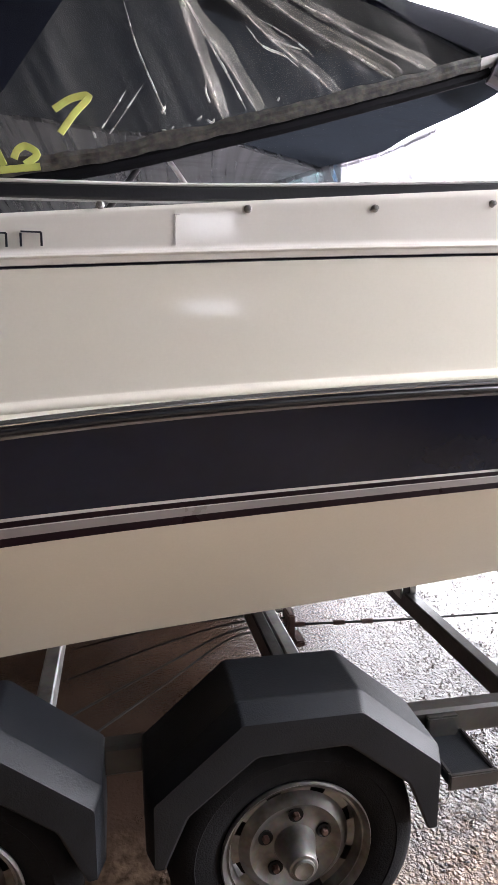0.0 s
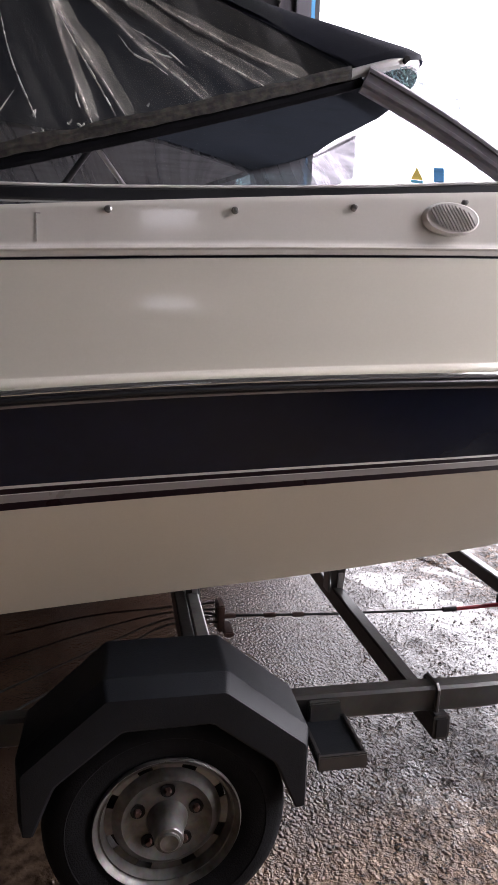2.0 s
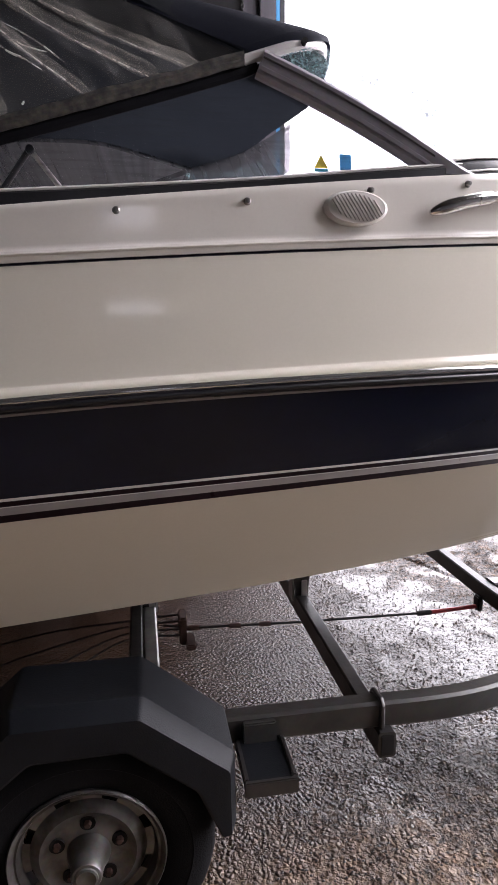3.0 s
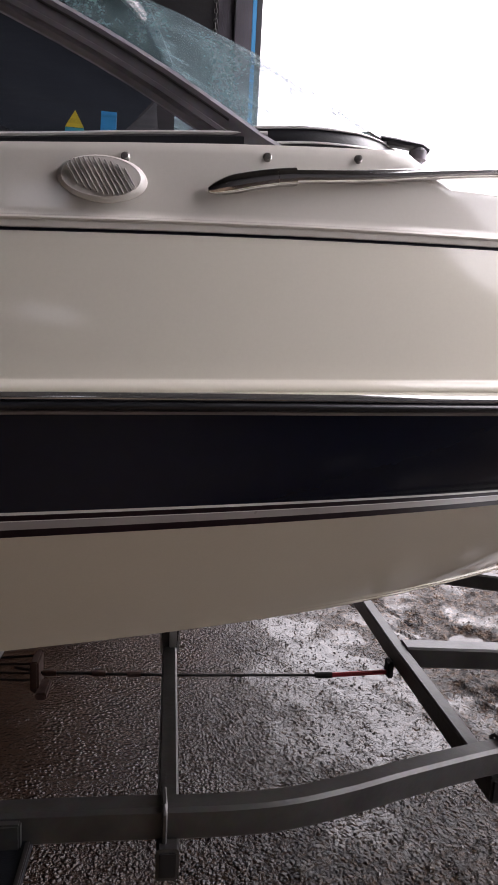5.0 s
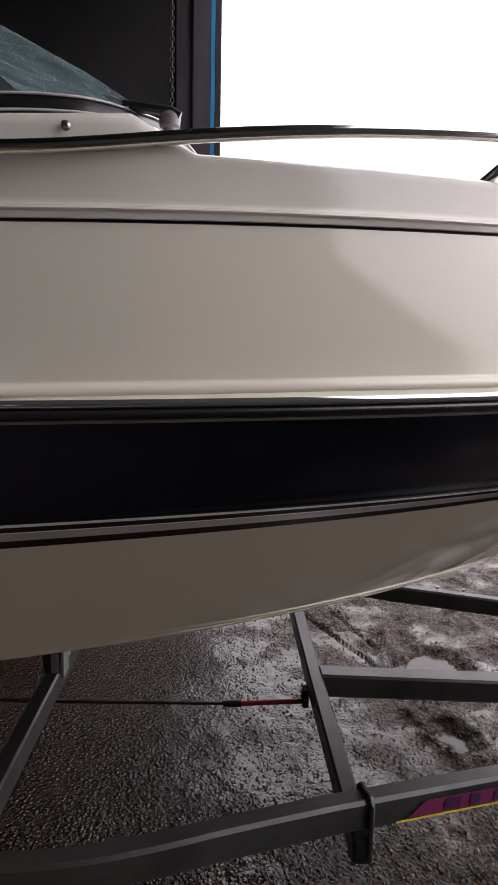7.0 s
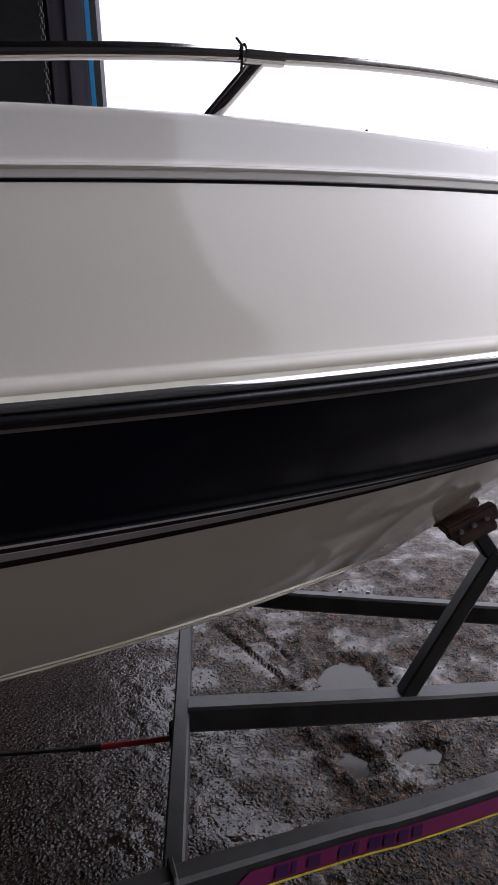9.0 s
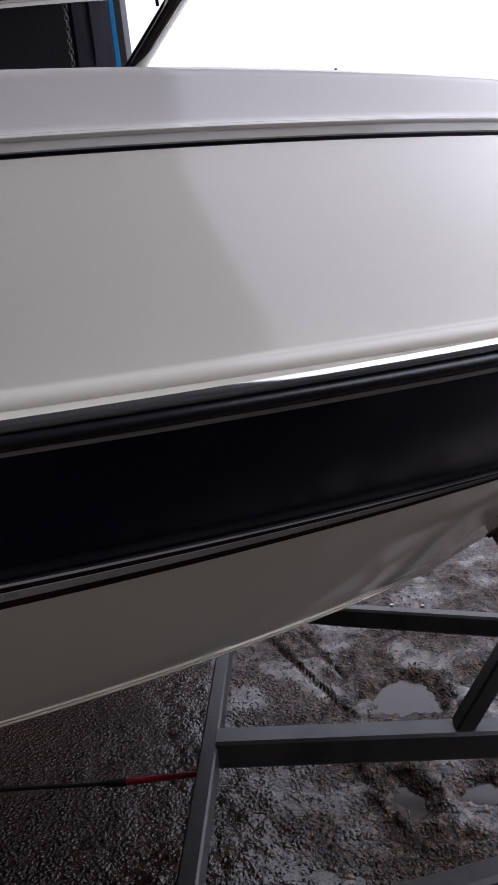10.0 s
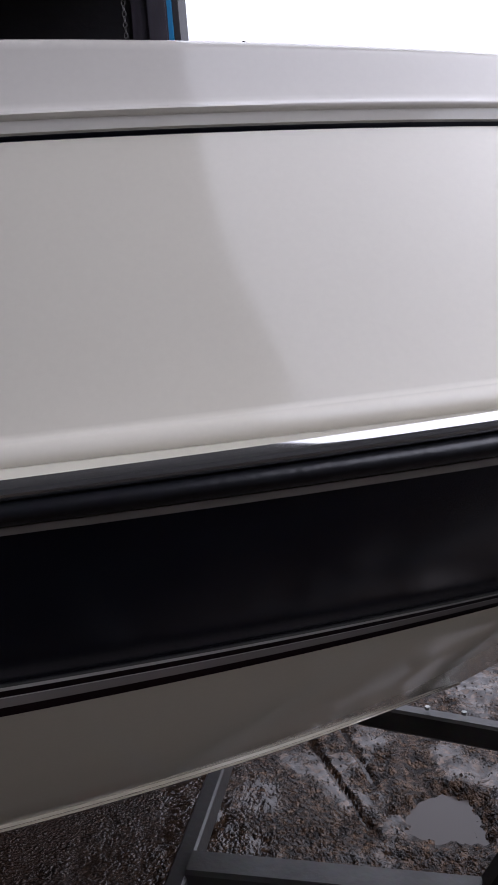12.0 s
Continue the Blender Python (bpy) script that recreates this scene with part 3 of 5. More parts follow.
both_sides("pinstripe", [between("stripe", "navy", 0.88), between("stripe", "navy", 1)], STRIPE_CREAM, "cream pinstripe")
both_sides("navy_band", [between("navy", "rub", f, b) for f, b in ((0, 0), (0.35, 0.005), (0.7, 0.005), (1, 0))], NAVY, "glossy navy blue hull band")
both_sides("rail_edge", [shifted("rub", 0, 0), shifted("rub", -0.006, 0.0), shifted("rub", -0.006, 0.005), shifted("rub", 0.0, 0.006)], STRIPE_GREY, "thin grey edge under the rub rail")
both_sides("rub_rail", [shifted("rub", a, b) for a, b in ((0.0, 0.006), (-0.010, 0.0065), (-0.017, 0.0085), (-0.022, 0.012), (-0.024, 0.0155), (-0.022, 0.019), (-0.017, 0.022), (-0.008, 0.024))],
           RUBBER, "black rubber rub rail", 70)
both_sides("rail_insert", [shifted("rub", a, b) for a, b in ((-0.008, 0.0238), (-0.0165, 0.0240), (-0.0190, 0.0268), (-0.0188, 0.0305), (-0.0165, 0.0345), (-0.0125, 0.0370))], INSERT, "bright convex strip on the rub rail", 70)
topsides = [shifted("rub", -0.0125, 0.0370)] + [shifted("bead", a, b) for a, b in ((-0.0150, -0.0075), (-0.0165, -0.004), (-0.0160, 0.000), (-0.0138, 0.004), (-0.0095, 0.0075), (-0.005, 0.0097), (0.0, 0.0108))]
topsides += [between("bead", "seam", f, b) for f, b in [(0.05, 0), (0.06, 0), (0.08, 0)] + [(0.12 + 0.087 * k, 0.0025 * math.sin(math.pi * k / 10)) for k in range(11)]]
both_sides("topside", topsides, GEL, "cream gelcoat topside", 70)
both_sides("seam_line", [between("bead", "seam", 0.99), shifted("seam", 0.004, 0.0), shifted("seam", 0.0, 0.004)], BLACK_LINE, "black joint line")


def deck_top(x):
    """Height of the deck's shoulder: the coaming beside the windscreen, stepping down to the foredeck."""
    aft = 1.745 + 0.1 * (x - 0.44)
    fore = row_point("seam", (x - STERN) / (ROWS["seam"][3] - STERN)).z + float(np.interp(x, (2.0, 2.33, 2.6, 3.0, 3.6), (0.118, 0.114, 0.109, 0.094, 0.068)))
    f = blend(1.89, 1.985, x)
    return max(1.70, aft) * (1 - f) + fore * f


def lean(x):
    """How far the deck side leans in: more towards the bow."""
    return 0.18 + 0.42 * blend(1.5, 2.3, x)


deck_rows = [shifted("seam", a, b) for a, b in ((0.001, 0.003), (-0.002, 0.0042), (-0.0022, 0.009), (-0.0022, 0.0145), (-0.005, 0.0158), (-0.0068, 0.0182), (-0.0055, 0.0208), (0.0, 0.0232), (0.008, 0.0262), (0.012, 0.032))]
profile = []
for f, wide in ((0.05, 0.0138), (0.45, 0.028), (0.75, 0.0387), (0.86, 0.0426), (0.93, 0.052), (1.0, 0.075)):
    r = []
    for i in range(STEPS + 1):
        p = row_point("seam", i / STEPS)
        low, top = p.z + 0.032, deck_top(p.x)
        r.append(Vector((p.x, min(MID, p.y + (0.012 + lean(p.x) * (wide - 0.012)) * min(1, (STEPS - i) / 12)), low + f * (top - low))))
    profile.append(r)
for f, rise in ((0.03, 0.004), (0.12, 0.012), (0.2, 0.02), (0.55, 0.05), (1.0, 0.065)):
    r = []
    for i in range(STEPS + 1):
        p = profile[5][i]
        fore = blend(1.72, 1.98, p.x)
        lift = -0.34 * min(1, 3 * f) * (1 - fore) + rise * fore * min(1, (STEPS - i) / 40)
        r.append(Vector((p.x, p.y + f * (MID - p.y), p.z + lift)))
    profile.append(r)
both_sides("deck", deck_rows + profile, GEL_DECK, "cream moulded deck with a rounded ledge", 60)
transom = bmesh.new()
edge_pts = [r[0] for r in [keel_row()] + chine] + [row_point(n, 0) for n in ("stripe", "navy", "rub", "bead", "seam")] + [profile[5][0]]
ring = edge_pts + [Vector((p.x, 2 * MID - p.y, p.z)) for p in edge_pts[:0:-1]]
transom.faces.new([transom.verts.new(p) for p in ring])
part("transom", transom, GEL, boat, smooth=False)


def deck_side(x, dz):
    """A place on the near deck side, dz above the joint line."""
    p = row_point("seam", (x - STERN) / (ROWS["seam"][3] - STERN))
    f = (dz - 0.032) / (deck_top(x) - p.z - 0.032)
    dy = np.interp(f, (0, 0.86, 0.93, 1), (0.012, 0.0426, 0.052, 0.075))
    dy = 0.012 + lean(x) * (dy - 0.012)
    return Vector((x, p.y + dy, p.z + dz))


# snap studs along the coaming
for x, z in ((0.285, 1.735), (0.565, 1.741), (0.829, 1.756), (1.098, 1.781), (1.375, 1.814), (1.618, 1.840), (1.789, 1.858)):
    p = deck_side(x, z - row_point("seam", (x - STERN) / (ROWS["seam"][3] - STERN)).z)
    stud = turned([(0.0, 0.004), (0.008, 0.003), (0.008, -0.001), (0.0052, -0.003), (0.004, -0.006), (0.0056, -0.008), (0.005, -0.011), (0.0, -0.012)], p, "y", 14)
    part("snap_stud", stud, SNAP, boat)

# hairline crack down the coaming with a chip at its top
crack = [deck_side(0.424 + 0.002 * math.sin(3 * k), 0.034 + 0.0095 * k) + Vector((0, -0.0012, 0)) for k in range(7)]
part("gelcoat_crack", sweep(crack, bar(0.0012, 0.0016, 0.0003), (0, 1, 0)), HOLE, boat, "hairline crack in the gelcoat")
part("gelcoat_chip", block(crack[-1] + Vector((-0.001, -0.001, -0.002)), crack[-1] + Vector((0.010, 0.001, 0.0005)), 0.0006), HOLE, boat, "small dark chip in the gelcoat")

# oval horn vent with raked slots
VX, VZ = 1.338, 1.775
vc = deck_side(VX, VZ - row_point("seam", (VX - STERN) / (ROWS["seam"][3] - STERN)).z) + Vector((0, -0.004, 0))
plate = bmesh.new()
rings = []
for rr, d in ((1.02, 0.010), (1.0, -0.002), (0.95, -0.008), (0.88, -0.0125), (0.82, -0.0120), (0.5, -0.0150), (0.0, -0.0165)):
    rings.append([plate.verts.new(vc + Vector((0.073 * rr * math.cos(a), d + 0.008 * rr * math.sin(a), 0.038 * rr * math.sin(a)))) for a in [2 * math.pi * i / 40 for i in range(40)]])
for a, b in zip(rings, rings[1:]):
    for i in range(40):
        plate.faces.new((a[i], a[(i + 1) % 40], b[(i + 1) % 40], b[i]))
bmesh.ops.remove_doubles(plate, verts=plate.verts, dist=0.0003)
vent = part("horn_vent", plate, VENT, boat, "white oval slotted horn vent")
# slots are thin bars with their inner shade put into the colour
for i in range(12):
    u = -0.046 + i * 0.0084
    h = 0.029 * math.sqrt(max(0.06, 1 - (u / 0.054) ** 2))
    a, b = vc + Vector((u - h * 0.6, -0.0155, h)), vc + Vector((u + h * 0.6, -0.0155, -h))
    part("slot", sweep([a + Vector((0, 0.007 * h / 0.04, 0)), vc + Vector((u, -0.0165, 0)), b + Vector((0, -0.007 * h / 0.04, 0))], bar(0.0028, 0.003, 0.0006), (0, 1, 0)), HOLE, vent)
for u in (-0.058, 0.058):
    part("screw", turned([(0, -0.0), (0.0055, 0.0), (0.0055, -0.0125), (0, -0.0135)], vc + Vector((u, 0.002, 0)), "y", 12), SNAP, vent)

# the remains of lettering on the coaming, as bars
for x in (0.02, 0.082, 0.143):
    for dx, dz, lx, lz in ((0, 0.0, 0.004, 0.024), (0.036, 0.0, 0.004, 0.024), (0.018, 0.012, 0.036, 0.003)):
        c = deck_side(x + dx, 0.050 + dz) + Vector((0, -0.005, 0))
        part("lettering_bar", block(c - Vector((lx / 2, 0.001, lz / 2 if dx != 0.018 else 0)), c + Vector((lx / 2, 0.002, lz / 2 if dx != 0.018 else lz)), 0), BLACK_LINE, boat, smooth=False)

# ---- windscreen ----
screen = empty("windscreen", (1.6, MID, 1.87), boat)
tagged(screen, "raked wraparound windscreen in a dark bronze frame, wet with rain")


def far_side(points):
    return [Vector((p[0], 2 * MID - p[1], p[2])) for p in points]


side_base = smooth_path([(-0.6, 1.31, 1.735), (0.0, 1.315, 1.755), (0.5, 1.318, 1.772), (1.1, 1.325, 1.815), (1.40, 1.335, 1.846), (1.62, 1.35, 1.868)], 6)
coaming_foot = smooth_path([(1.58, 1.338, 1.864), (1.69, 1.343, 1.878), (1.785, 1.358, 1.884), (1.835, 1.383, 1.889), (1.88, 1.42, 1.893), (1.925, 1.50, 1.900), (1.97, 1.7, 1.905), (2.0, 2.0, 1.915), (2.02, MID, 1.92)], 5)
front_base = smooth_path([(1.58, 1.352, 1.903), (1.69, 1.36, 1.915), (1.783, 1.378, 1.920), (1.83, 1.408, 1.924), (1.875, 1.447, 1.924), (1.925, 1.52, 1.928), (1.97, 1.71, 1.933), (2.0, 2.0, 1.945), (2.02, MID, 1.95)], 5)
front_head = smooth_path([(1.115, 1.388, 2.10), (1.18, 1.394, 2.124), (1.24, 1.405, 2.146), (1.29, 1.44, 2.166), (1.325, 1.50, 2.185), (1.35, 1.58, 2.20), (1.38, 1.7, 2.21), (1.425, 2.0, 2.222), (1.445, MID, 2.24)], 5)
# the canopy sits crooked: its far side is pulled up higher
far_head = smooth_path([(1.445, MID, 2.24), (1.44, 2.77, 2.262), (1.42, 3.0, 2.282), (1.39, 3.15, 2.296), (1.35, 3.28, 2.308), (1.30, 3.33, 2.317), (1.25, 3.36, 2.318), (1.18, 3.375, 2.32), (1.115, 3.382, 2.32)], 5)
hem_line = smooth_path([(-0.6, 1.315, 1.745), (-0.05, 1.32, 1.768), (0.25, 1.325, 1.815), (0.6, 1.342, 1.915), (0.85, 1.362, 1.995), (1.115, 1.388, 2.085)], 6)
for pts, flip in ((side_base, False), (far_side(side_base), True)):
    part("sill", sweep([p + Vector((0, 0, 0.006)) for p in pts], bar(0.034, 0.028, 0.004)), RUBBER, screen, "dark rubber-lined sill")
    part("sill_trim", sweep([p + Vector((0, 0.004 if flip else -0.004, 0.0235)) for p in pts], bar(0.024, 0.007, 0.003)), SILL_TRIM, screen, "silver sill trim")
# the canvas front edge leaves the header near the middle and falls back aft
canvas_edge = smooth_path([(1.115, 1.392, 2.10), (1.24, 1.42, 2.124), (1.32, 1.475, 2.142), (1.37, 1.60, 2.155), (1.405, 1.80, 2.172), (1.425, 2.0, 2.193)], 6) + smooth_path([(1.425, 2.0, 2.193), (1.385, 2.15, 2.187), (1.30, 2.30, 2.160), (1.20, 2.40, 2.138), (1.06, 2.43, 2.105)], 13)[1:51]
full_base = front_base + far_side(front_base)[-2::-1]
full_head = front_head + far_head[1:]
full_foot = coaming_foot + far_side(coaming_foot)[-2::-1]


def between_lines(f, lift):
    return [a.lerp(b, f) + Vector((0, 0, lift)) for a, b in zip(full_foot, full_base)]



def frame_band(name, f0, f1, proud, mat, label):
    """One strip of the moulded band under the glass, from foot to glass."""
    rows = []
    for f, out in ((f0, -0.004), (f0, proud), (f0 + 0.3 * (f1 - f0), proud + 0.002), (f0 + 0.7 * (f1 - f0), proud + 0.002), (f1, proud), (f1, -0.004)):
        r = []
        for k, p in enumerate(between_lines(f, 0.0)):
            a, b = full_base[max(0, k - 1)], full_base[min(len(full_base) - 1, k + 1)]
            t = (b - a).normalized()
            r.append(p + Vector((t.y, -t.x, 0)) * out)
        rows.append(r)
    part(name, loft(rows), mat, screen, label)


frame_band("foot_seal", -0.12, 0.06, 0.001, RUBBER, "thin black foot seal")
frame_band("frame_strip", 0.06, 0.2, 0.004, TRIM, "pale frame strip")
frame_band("glazing_seal", 0.2, 0.86, 0.002, RUBBER, "black rubber glazing seal")
frame_band("frame_strip", 0.86, 1.0, 0.005, TRIM, "pale frame strip")
part("header", sweep(front_head[:30], bar(0.024, 0.024, 0.006)), TRIM, screen, "pale aluminium header")
part("header_bolt", turned([(0, -0.02), (0.007, -0.02), (0.007, 0.0), (0, 0.0)], front_head[11] + Vector((0.004, -0.006, 0.0)), "y", 12), CABLE, screen)
part("front_glass", loft([[b.lerp(h, f) + Vector((0.015 * math.sin(math.pi * f), 0, 0.02 * math.sin(math.pi * f))) for b, h in zip(full_base, full_head)] for f in (0.0, 0.25, 0.5, 0.75, 1.0)]),
     WET_GLASS, screen, "rain-streaked windscreen glass").visible_shadow = False
for base, head, flip in ((Vector((1.60, 1.342, 1.862)), Vector((1.152, 1.382, 2.094)), 1), (Vector((1.60, 2 * MID - 1.342, 1.862)), Vector((1.10, 2 * MID - 1.384, 2.19)), -1)):
    mids = [base.lerp(head, f) + Vector((0, 0, 0.012 * math.sin(math.pi * f))) for f in [i / 8 for i in range(9)]]
    axis = (head - base).normalized()
    low_end = base - axis * 0.08

    def cut_level(bm):
        """Trims the pillar's foot level with the sill."""
        for v in bm.verts:
            if v.co.z < 1.868:
                v.co += axis * ((1.868 - v.co.z) / axis.z)
        return bm

    mids = [low_end] + mids
    part("pillar", cut_level(sweep(mids, bar(0.028, 0.060, 0.008))), PILLAR, screen, "dark bronze windscreen pillar")
    part("pillar_groove", sweep([p + Vector((0.006, -0.0148 * flip, 0.010)) for p in mids[2:]], bar(0.003, 0.0045, 0.001)), FRAME, screen, "dark seal strip in the pillar")
    part("pillar_seal", sweep([p + Vector((0, -0.0148 * flip, -0.012)) for p in mids[2:]], bar(0.003, 0.010, 0.001)), PILLAR, screen)


def along(line, x):
    for a, b in zip(line, line[1:]):
        if a.x <= x <= b.x:
            return a.lerp(b, (x - a.x) / (b.x - a.x))
    return line[0] if x < line[0].x else line[-1]


pillar_line = [Vector((1.10, 1.384, 2.112)), Vector((1.60, 1.345, 1.864))]
for flip in (0, 1):
    low, high = [], []
    for i in range(40):
        x = -0.05 + i / 39 * 1.64
        a = along(side_base, x) + Vector((0, 0, 0.02))
        b = along(hem_line, x) if x < 1.105 else along(pillar_line, x)
        b = Vector((x, b.y + 0.006, max(b.z + 0.01, a.z + 0.001)))
        low.append(a)
        high.append(b)
    if flip:
        low, high = far_side(low), far_side(high)
    part("side_glass", loft([low, high]), GLASS, screen, "tinted side glass").visible_shadow = False

# ---- canopy: clear sides, navy roof ----
canopy = empty("canopy", (0.5, MID, 2.3), boat)
tagged(canopy, "navy canvas canopy with creased clear vinyl side curtains")
roof_edge = smooth_path([(-1.0, 1.58, 2.52), (0.36, 1.555, 2.425), (0.74, 1.472, 2.285), (1.115, 1.388, 2.112)], 8)


def creases(x, f):
    """Folds that fan down and forward from the roof edge to the hem: x at the roof, x at the hem, width, depth."""
    v = 0.0
    for x0, x1, wid, amp in ((0.31, 0.61, 0.016, 0.026), (0.39, 0.535, 0.012, 0.018), (0.38, 0.78, 0.015, 0.020), (0.45, 0.92, 0.018, 0.015), (0.60, 1.01, 0.018, 0.011),
                             (0.27, 0.42, 0.02, 0.010), (0.10, 0.24, 0.02, 0.014), (-0.2, 0.1, 0.03, 0.02)):
        c = x1 + (x0 - x1) * f
        v += amp * math.exp(-abs((x - c) / wid) ** 1.3) * (0.4 + 0.6 * math.sin(math.pi * min(1, f + 0.15)))
    return v + 0.006 * noise.noise(Vector((x * 9, f * 5, 1))) + 0.003 * noise.noise(Vector((x * 30, f * 14, 4)))


def curtain_point(x, f):
    """A place on the near curtain at the share f of the way from the hem up to the roof."""
    a = along(hem_line, max(-0.6, x))
    a = Vector((x, a.y, a.z + 0.012))
    b = along(roof_edge, x)
    p = a.lerp(Vector((x, b.y, b.z)), f)
    p.y += -0.035 * math.sin(math.pi * f) * blend(1.12, 0.7, x) - creases(x, f) * min(1, 6 * f * (1.02 - f) + 0.1) * blend(1.14, 0.95, x)
    return p


def curtain_at(x, z):
    a, b = along(hem_line, max(-0.6, x)).z + 0.012, along(roof_edge, x).z
    return curtain_point(x, min(1.0, max(0.0, (z - a) / (b - a))))


part("side_curtain", loft([[curtain_point(-1.0 + i / 299 * 2.12, j / 24) for i in range(300)] for j in range(25)]), VINYL, canopy, "creased clear vinyl curtain").visible_shadow = False
for flip in (0, 1):
    fine_hem = smooth_path(far_side(hem_line) if flip else hem_line, 6)
    s = 1 if flip else -1
    hb = []
    for p in fine_hem:
        wob = 0.004 * noise.noise(Vector((p.x * 22, 0, 2)))
        swell = 1 + 0.4 * noise.noise(Vector((p.x * 34, 3, 2)))
        tall = 0.017 + 0.007 * noise.noise(Vector((p.x * 13, 8, 2)))
        hb.append([p + Vector((0, s * (0.012 + d * swell), 0.012 + z + wob)) for d, z in ((0.0, -0.010), (0.006, -0.010), (0.009, -0.002), (0.006, 0.004), (0.008, 0.6 * tall), (0.003, tall + 0.003), (-0.004, tall))])
    part("hem", loft(hb, True, True), HEM, canopy, "stained brown curtain hem")
    part("hem_piping", sweep([p + Vector((0, 0, -0.007)) for p in fine_hem] + [fine_hem[-1] + Vector((0.03, 0.004, 0.008))], bar(0.020, 0.024, 0.007)), PIPING, canopy, "black hem piping")
    # navy corner panel at the stern end of the curtain
    tail = [[(far_side([q])[0] if flip else q) + Vector((0, 0.05 if flip else -0.05, 0)) for q in
             (Vector((x, 1.30 + 0.22 * f - 0.03 * math.sin(3 * f), 1.76 + 0.72 * f)) for x in (-1.05, -0.5, 0.0, 0.015 + 0.43 * f))] for f in (0, 0.25, 0.5, 0.75, 1)]
    part("corner_panel", loft(tail), CANVAS, canopy, "navy canvas corner panel")


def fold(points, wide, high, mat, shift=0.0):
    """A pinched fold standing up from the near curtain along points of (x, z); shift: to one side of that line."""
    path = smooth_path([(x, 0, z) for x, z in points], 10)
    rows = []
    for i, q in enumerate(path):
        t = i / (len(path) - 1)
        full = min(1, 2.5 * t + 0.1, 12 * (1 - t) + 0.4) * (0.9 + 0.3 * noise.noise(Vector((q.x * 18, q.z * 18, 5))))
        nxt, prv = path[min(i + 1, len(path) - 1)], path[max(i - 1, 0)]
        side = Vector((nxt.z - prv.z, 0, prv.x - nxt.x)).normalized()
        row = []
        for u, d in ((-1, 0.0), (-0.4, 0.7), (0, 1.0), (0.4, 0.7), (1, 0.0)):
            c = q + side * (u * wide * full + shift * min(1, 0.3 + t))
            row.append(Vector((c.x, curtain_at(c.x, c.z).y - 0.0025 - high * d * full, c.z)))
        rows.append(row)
    part("curtain_fold", loft(rows), mat, canopy, "pinched vinyl fold with its highlight put into the colour").visible_shadow = False


# broad folds: a soft band with a sharp crease along each edge, highlights painted pale
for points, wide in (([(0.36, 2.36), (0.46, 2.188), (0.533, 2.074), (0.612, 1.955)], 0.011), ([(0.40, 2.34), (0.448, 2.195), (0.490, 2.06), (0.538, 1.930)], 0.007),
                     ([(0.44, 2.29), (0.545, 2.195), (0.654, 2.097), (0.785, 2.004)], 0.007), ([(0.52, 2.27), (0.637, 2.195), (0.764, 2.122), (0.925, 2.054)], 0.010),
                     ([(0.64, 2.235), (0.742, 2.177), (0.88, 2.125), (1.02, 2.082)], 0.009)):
    fold(points, 2.0 * wide, 0.004, FOLD_SHINE)
    fold(points, 0.7 * wide, 0.005, FOLD_SHINE, 0.8 * wide)
    fold(points, 0.0018, 0.003, CREASE_GLINT, 1.1 * wide)
    fold(points, 0.0013, 0.003, FOLD_SHINE, -1.1 * wide)
# single creases, their highlights painted white
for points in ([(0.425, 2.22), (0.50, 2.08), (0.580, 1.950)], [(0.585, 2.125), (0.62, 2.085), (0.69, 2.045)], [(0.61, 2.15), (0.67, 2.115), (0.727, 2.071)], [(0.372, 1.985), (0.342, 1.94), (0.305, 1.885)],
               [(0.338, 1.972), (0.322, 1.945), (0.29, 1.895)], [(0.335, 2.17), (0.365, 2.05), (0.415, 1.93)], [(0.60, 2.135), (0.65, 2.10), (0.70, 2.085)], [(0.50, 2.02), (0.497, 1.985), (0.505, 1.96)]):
    fold(points, 0.0018, 0.003, CREASE_GLINT)
# short crumples above the hem, their glints painted white
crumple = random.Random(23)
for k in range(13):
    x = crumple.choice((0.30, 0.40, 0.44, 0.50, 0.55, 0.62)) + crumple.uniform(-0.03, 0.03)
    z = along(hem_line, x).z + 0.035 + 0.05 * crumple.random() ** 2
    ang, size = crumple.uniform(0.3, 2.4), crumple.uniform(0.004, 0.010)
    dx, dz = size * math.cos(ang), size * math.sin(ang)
    fold([(x - dx, z + dz), (x + 0.15 * dz, z + 0.1 * dx), (x + dx, z - dz)], crumple.uniform(0.0015, 0.0035), 0.004, CREASE_GLINT)

roof_rows = []
count = len(canvas_edge)
ROOF_EDGE = 2.72  # the canvas ends past the middle; clear vinyl hangs from there to the far coaming
for i in range(25):
    f = i / 24
    r = []
    for k, h in enumerate(canvas_edge):
        v = k / (count - 1)
        crown = math.sin(math.pi * v) ** 0.8
        mid = Vector((0.36, 1.555 + v * (ROOF_EDGE - 1.555), 2.405 + 0.14 * crown - 0.135 * v * v))
        aft = Vector((-1.0, 1.58 + v * (ROOF_EDGE + 0.1 - 1.58), 2.50 + 0.22 * crown - 0.1 * v * v))
        p = h.lerp(mid, f / 0.45) if f < 0.45 else mid.lerp(aft, (f - 0.45) / 0.55)
        bow = math.sin(math.pi * min(1, f / 0.45))
        droop = 0.02 * (1 - blend(0.6, 0.75, v)) + 0.010 * noise.noise(Vector((p.x * 5, p.y * 4, 9)))
        r.append(p + Vector((0, 0.10 * bow * v ** 3, droop + (0.02 + 0.05 * v ** 3) * bow)))
    roof_rows.append(r)
far_rows = []
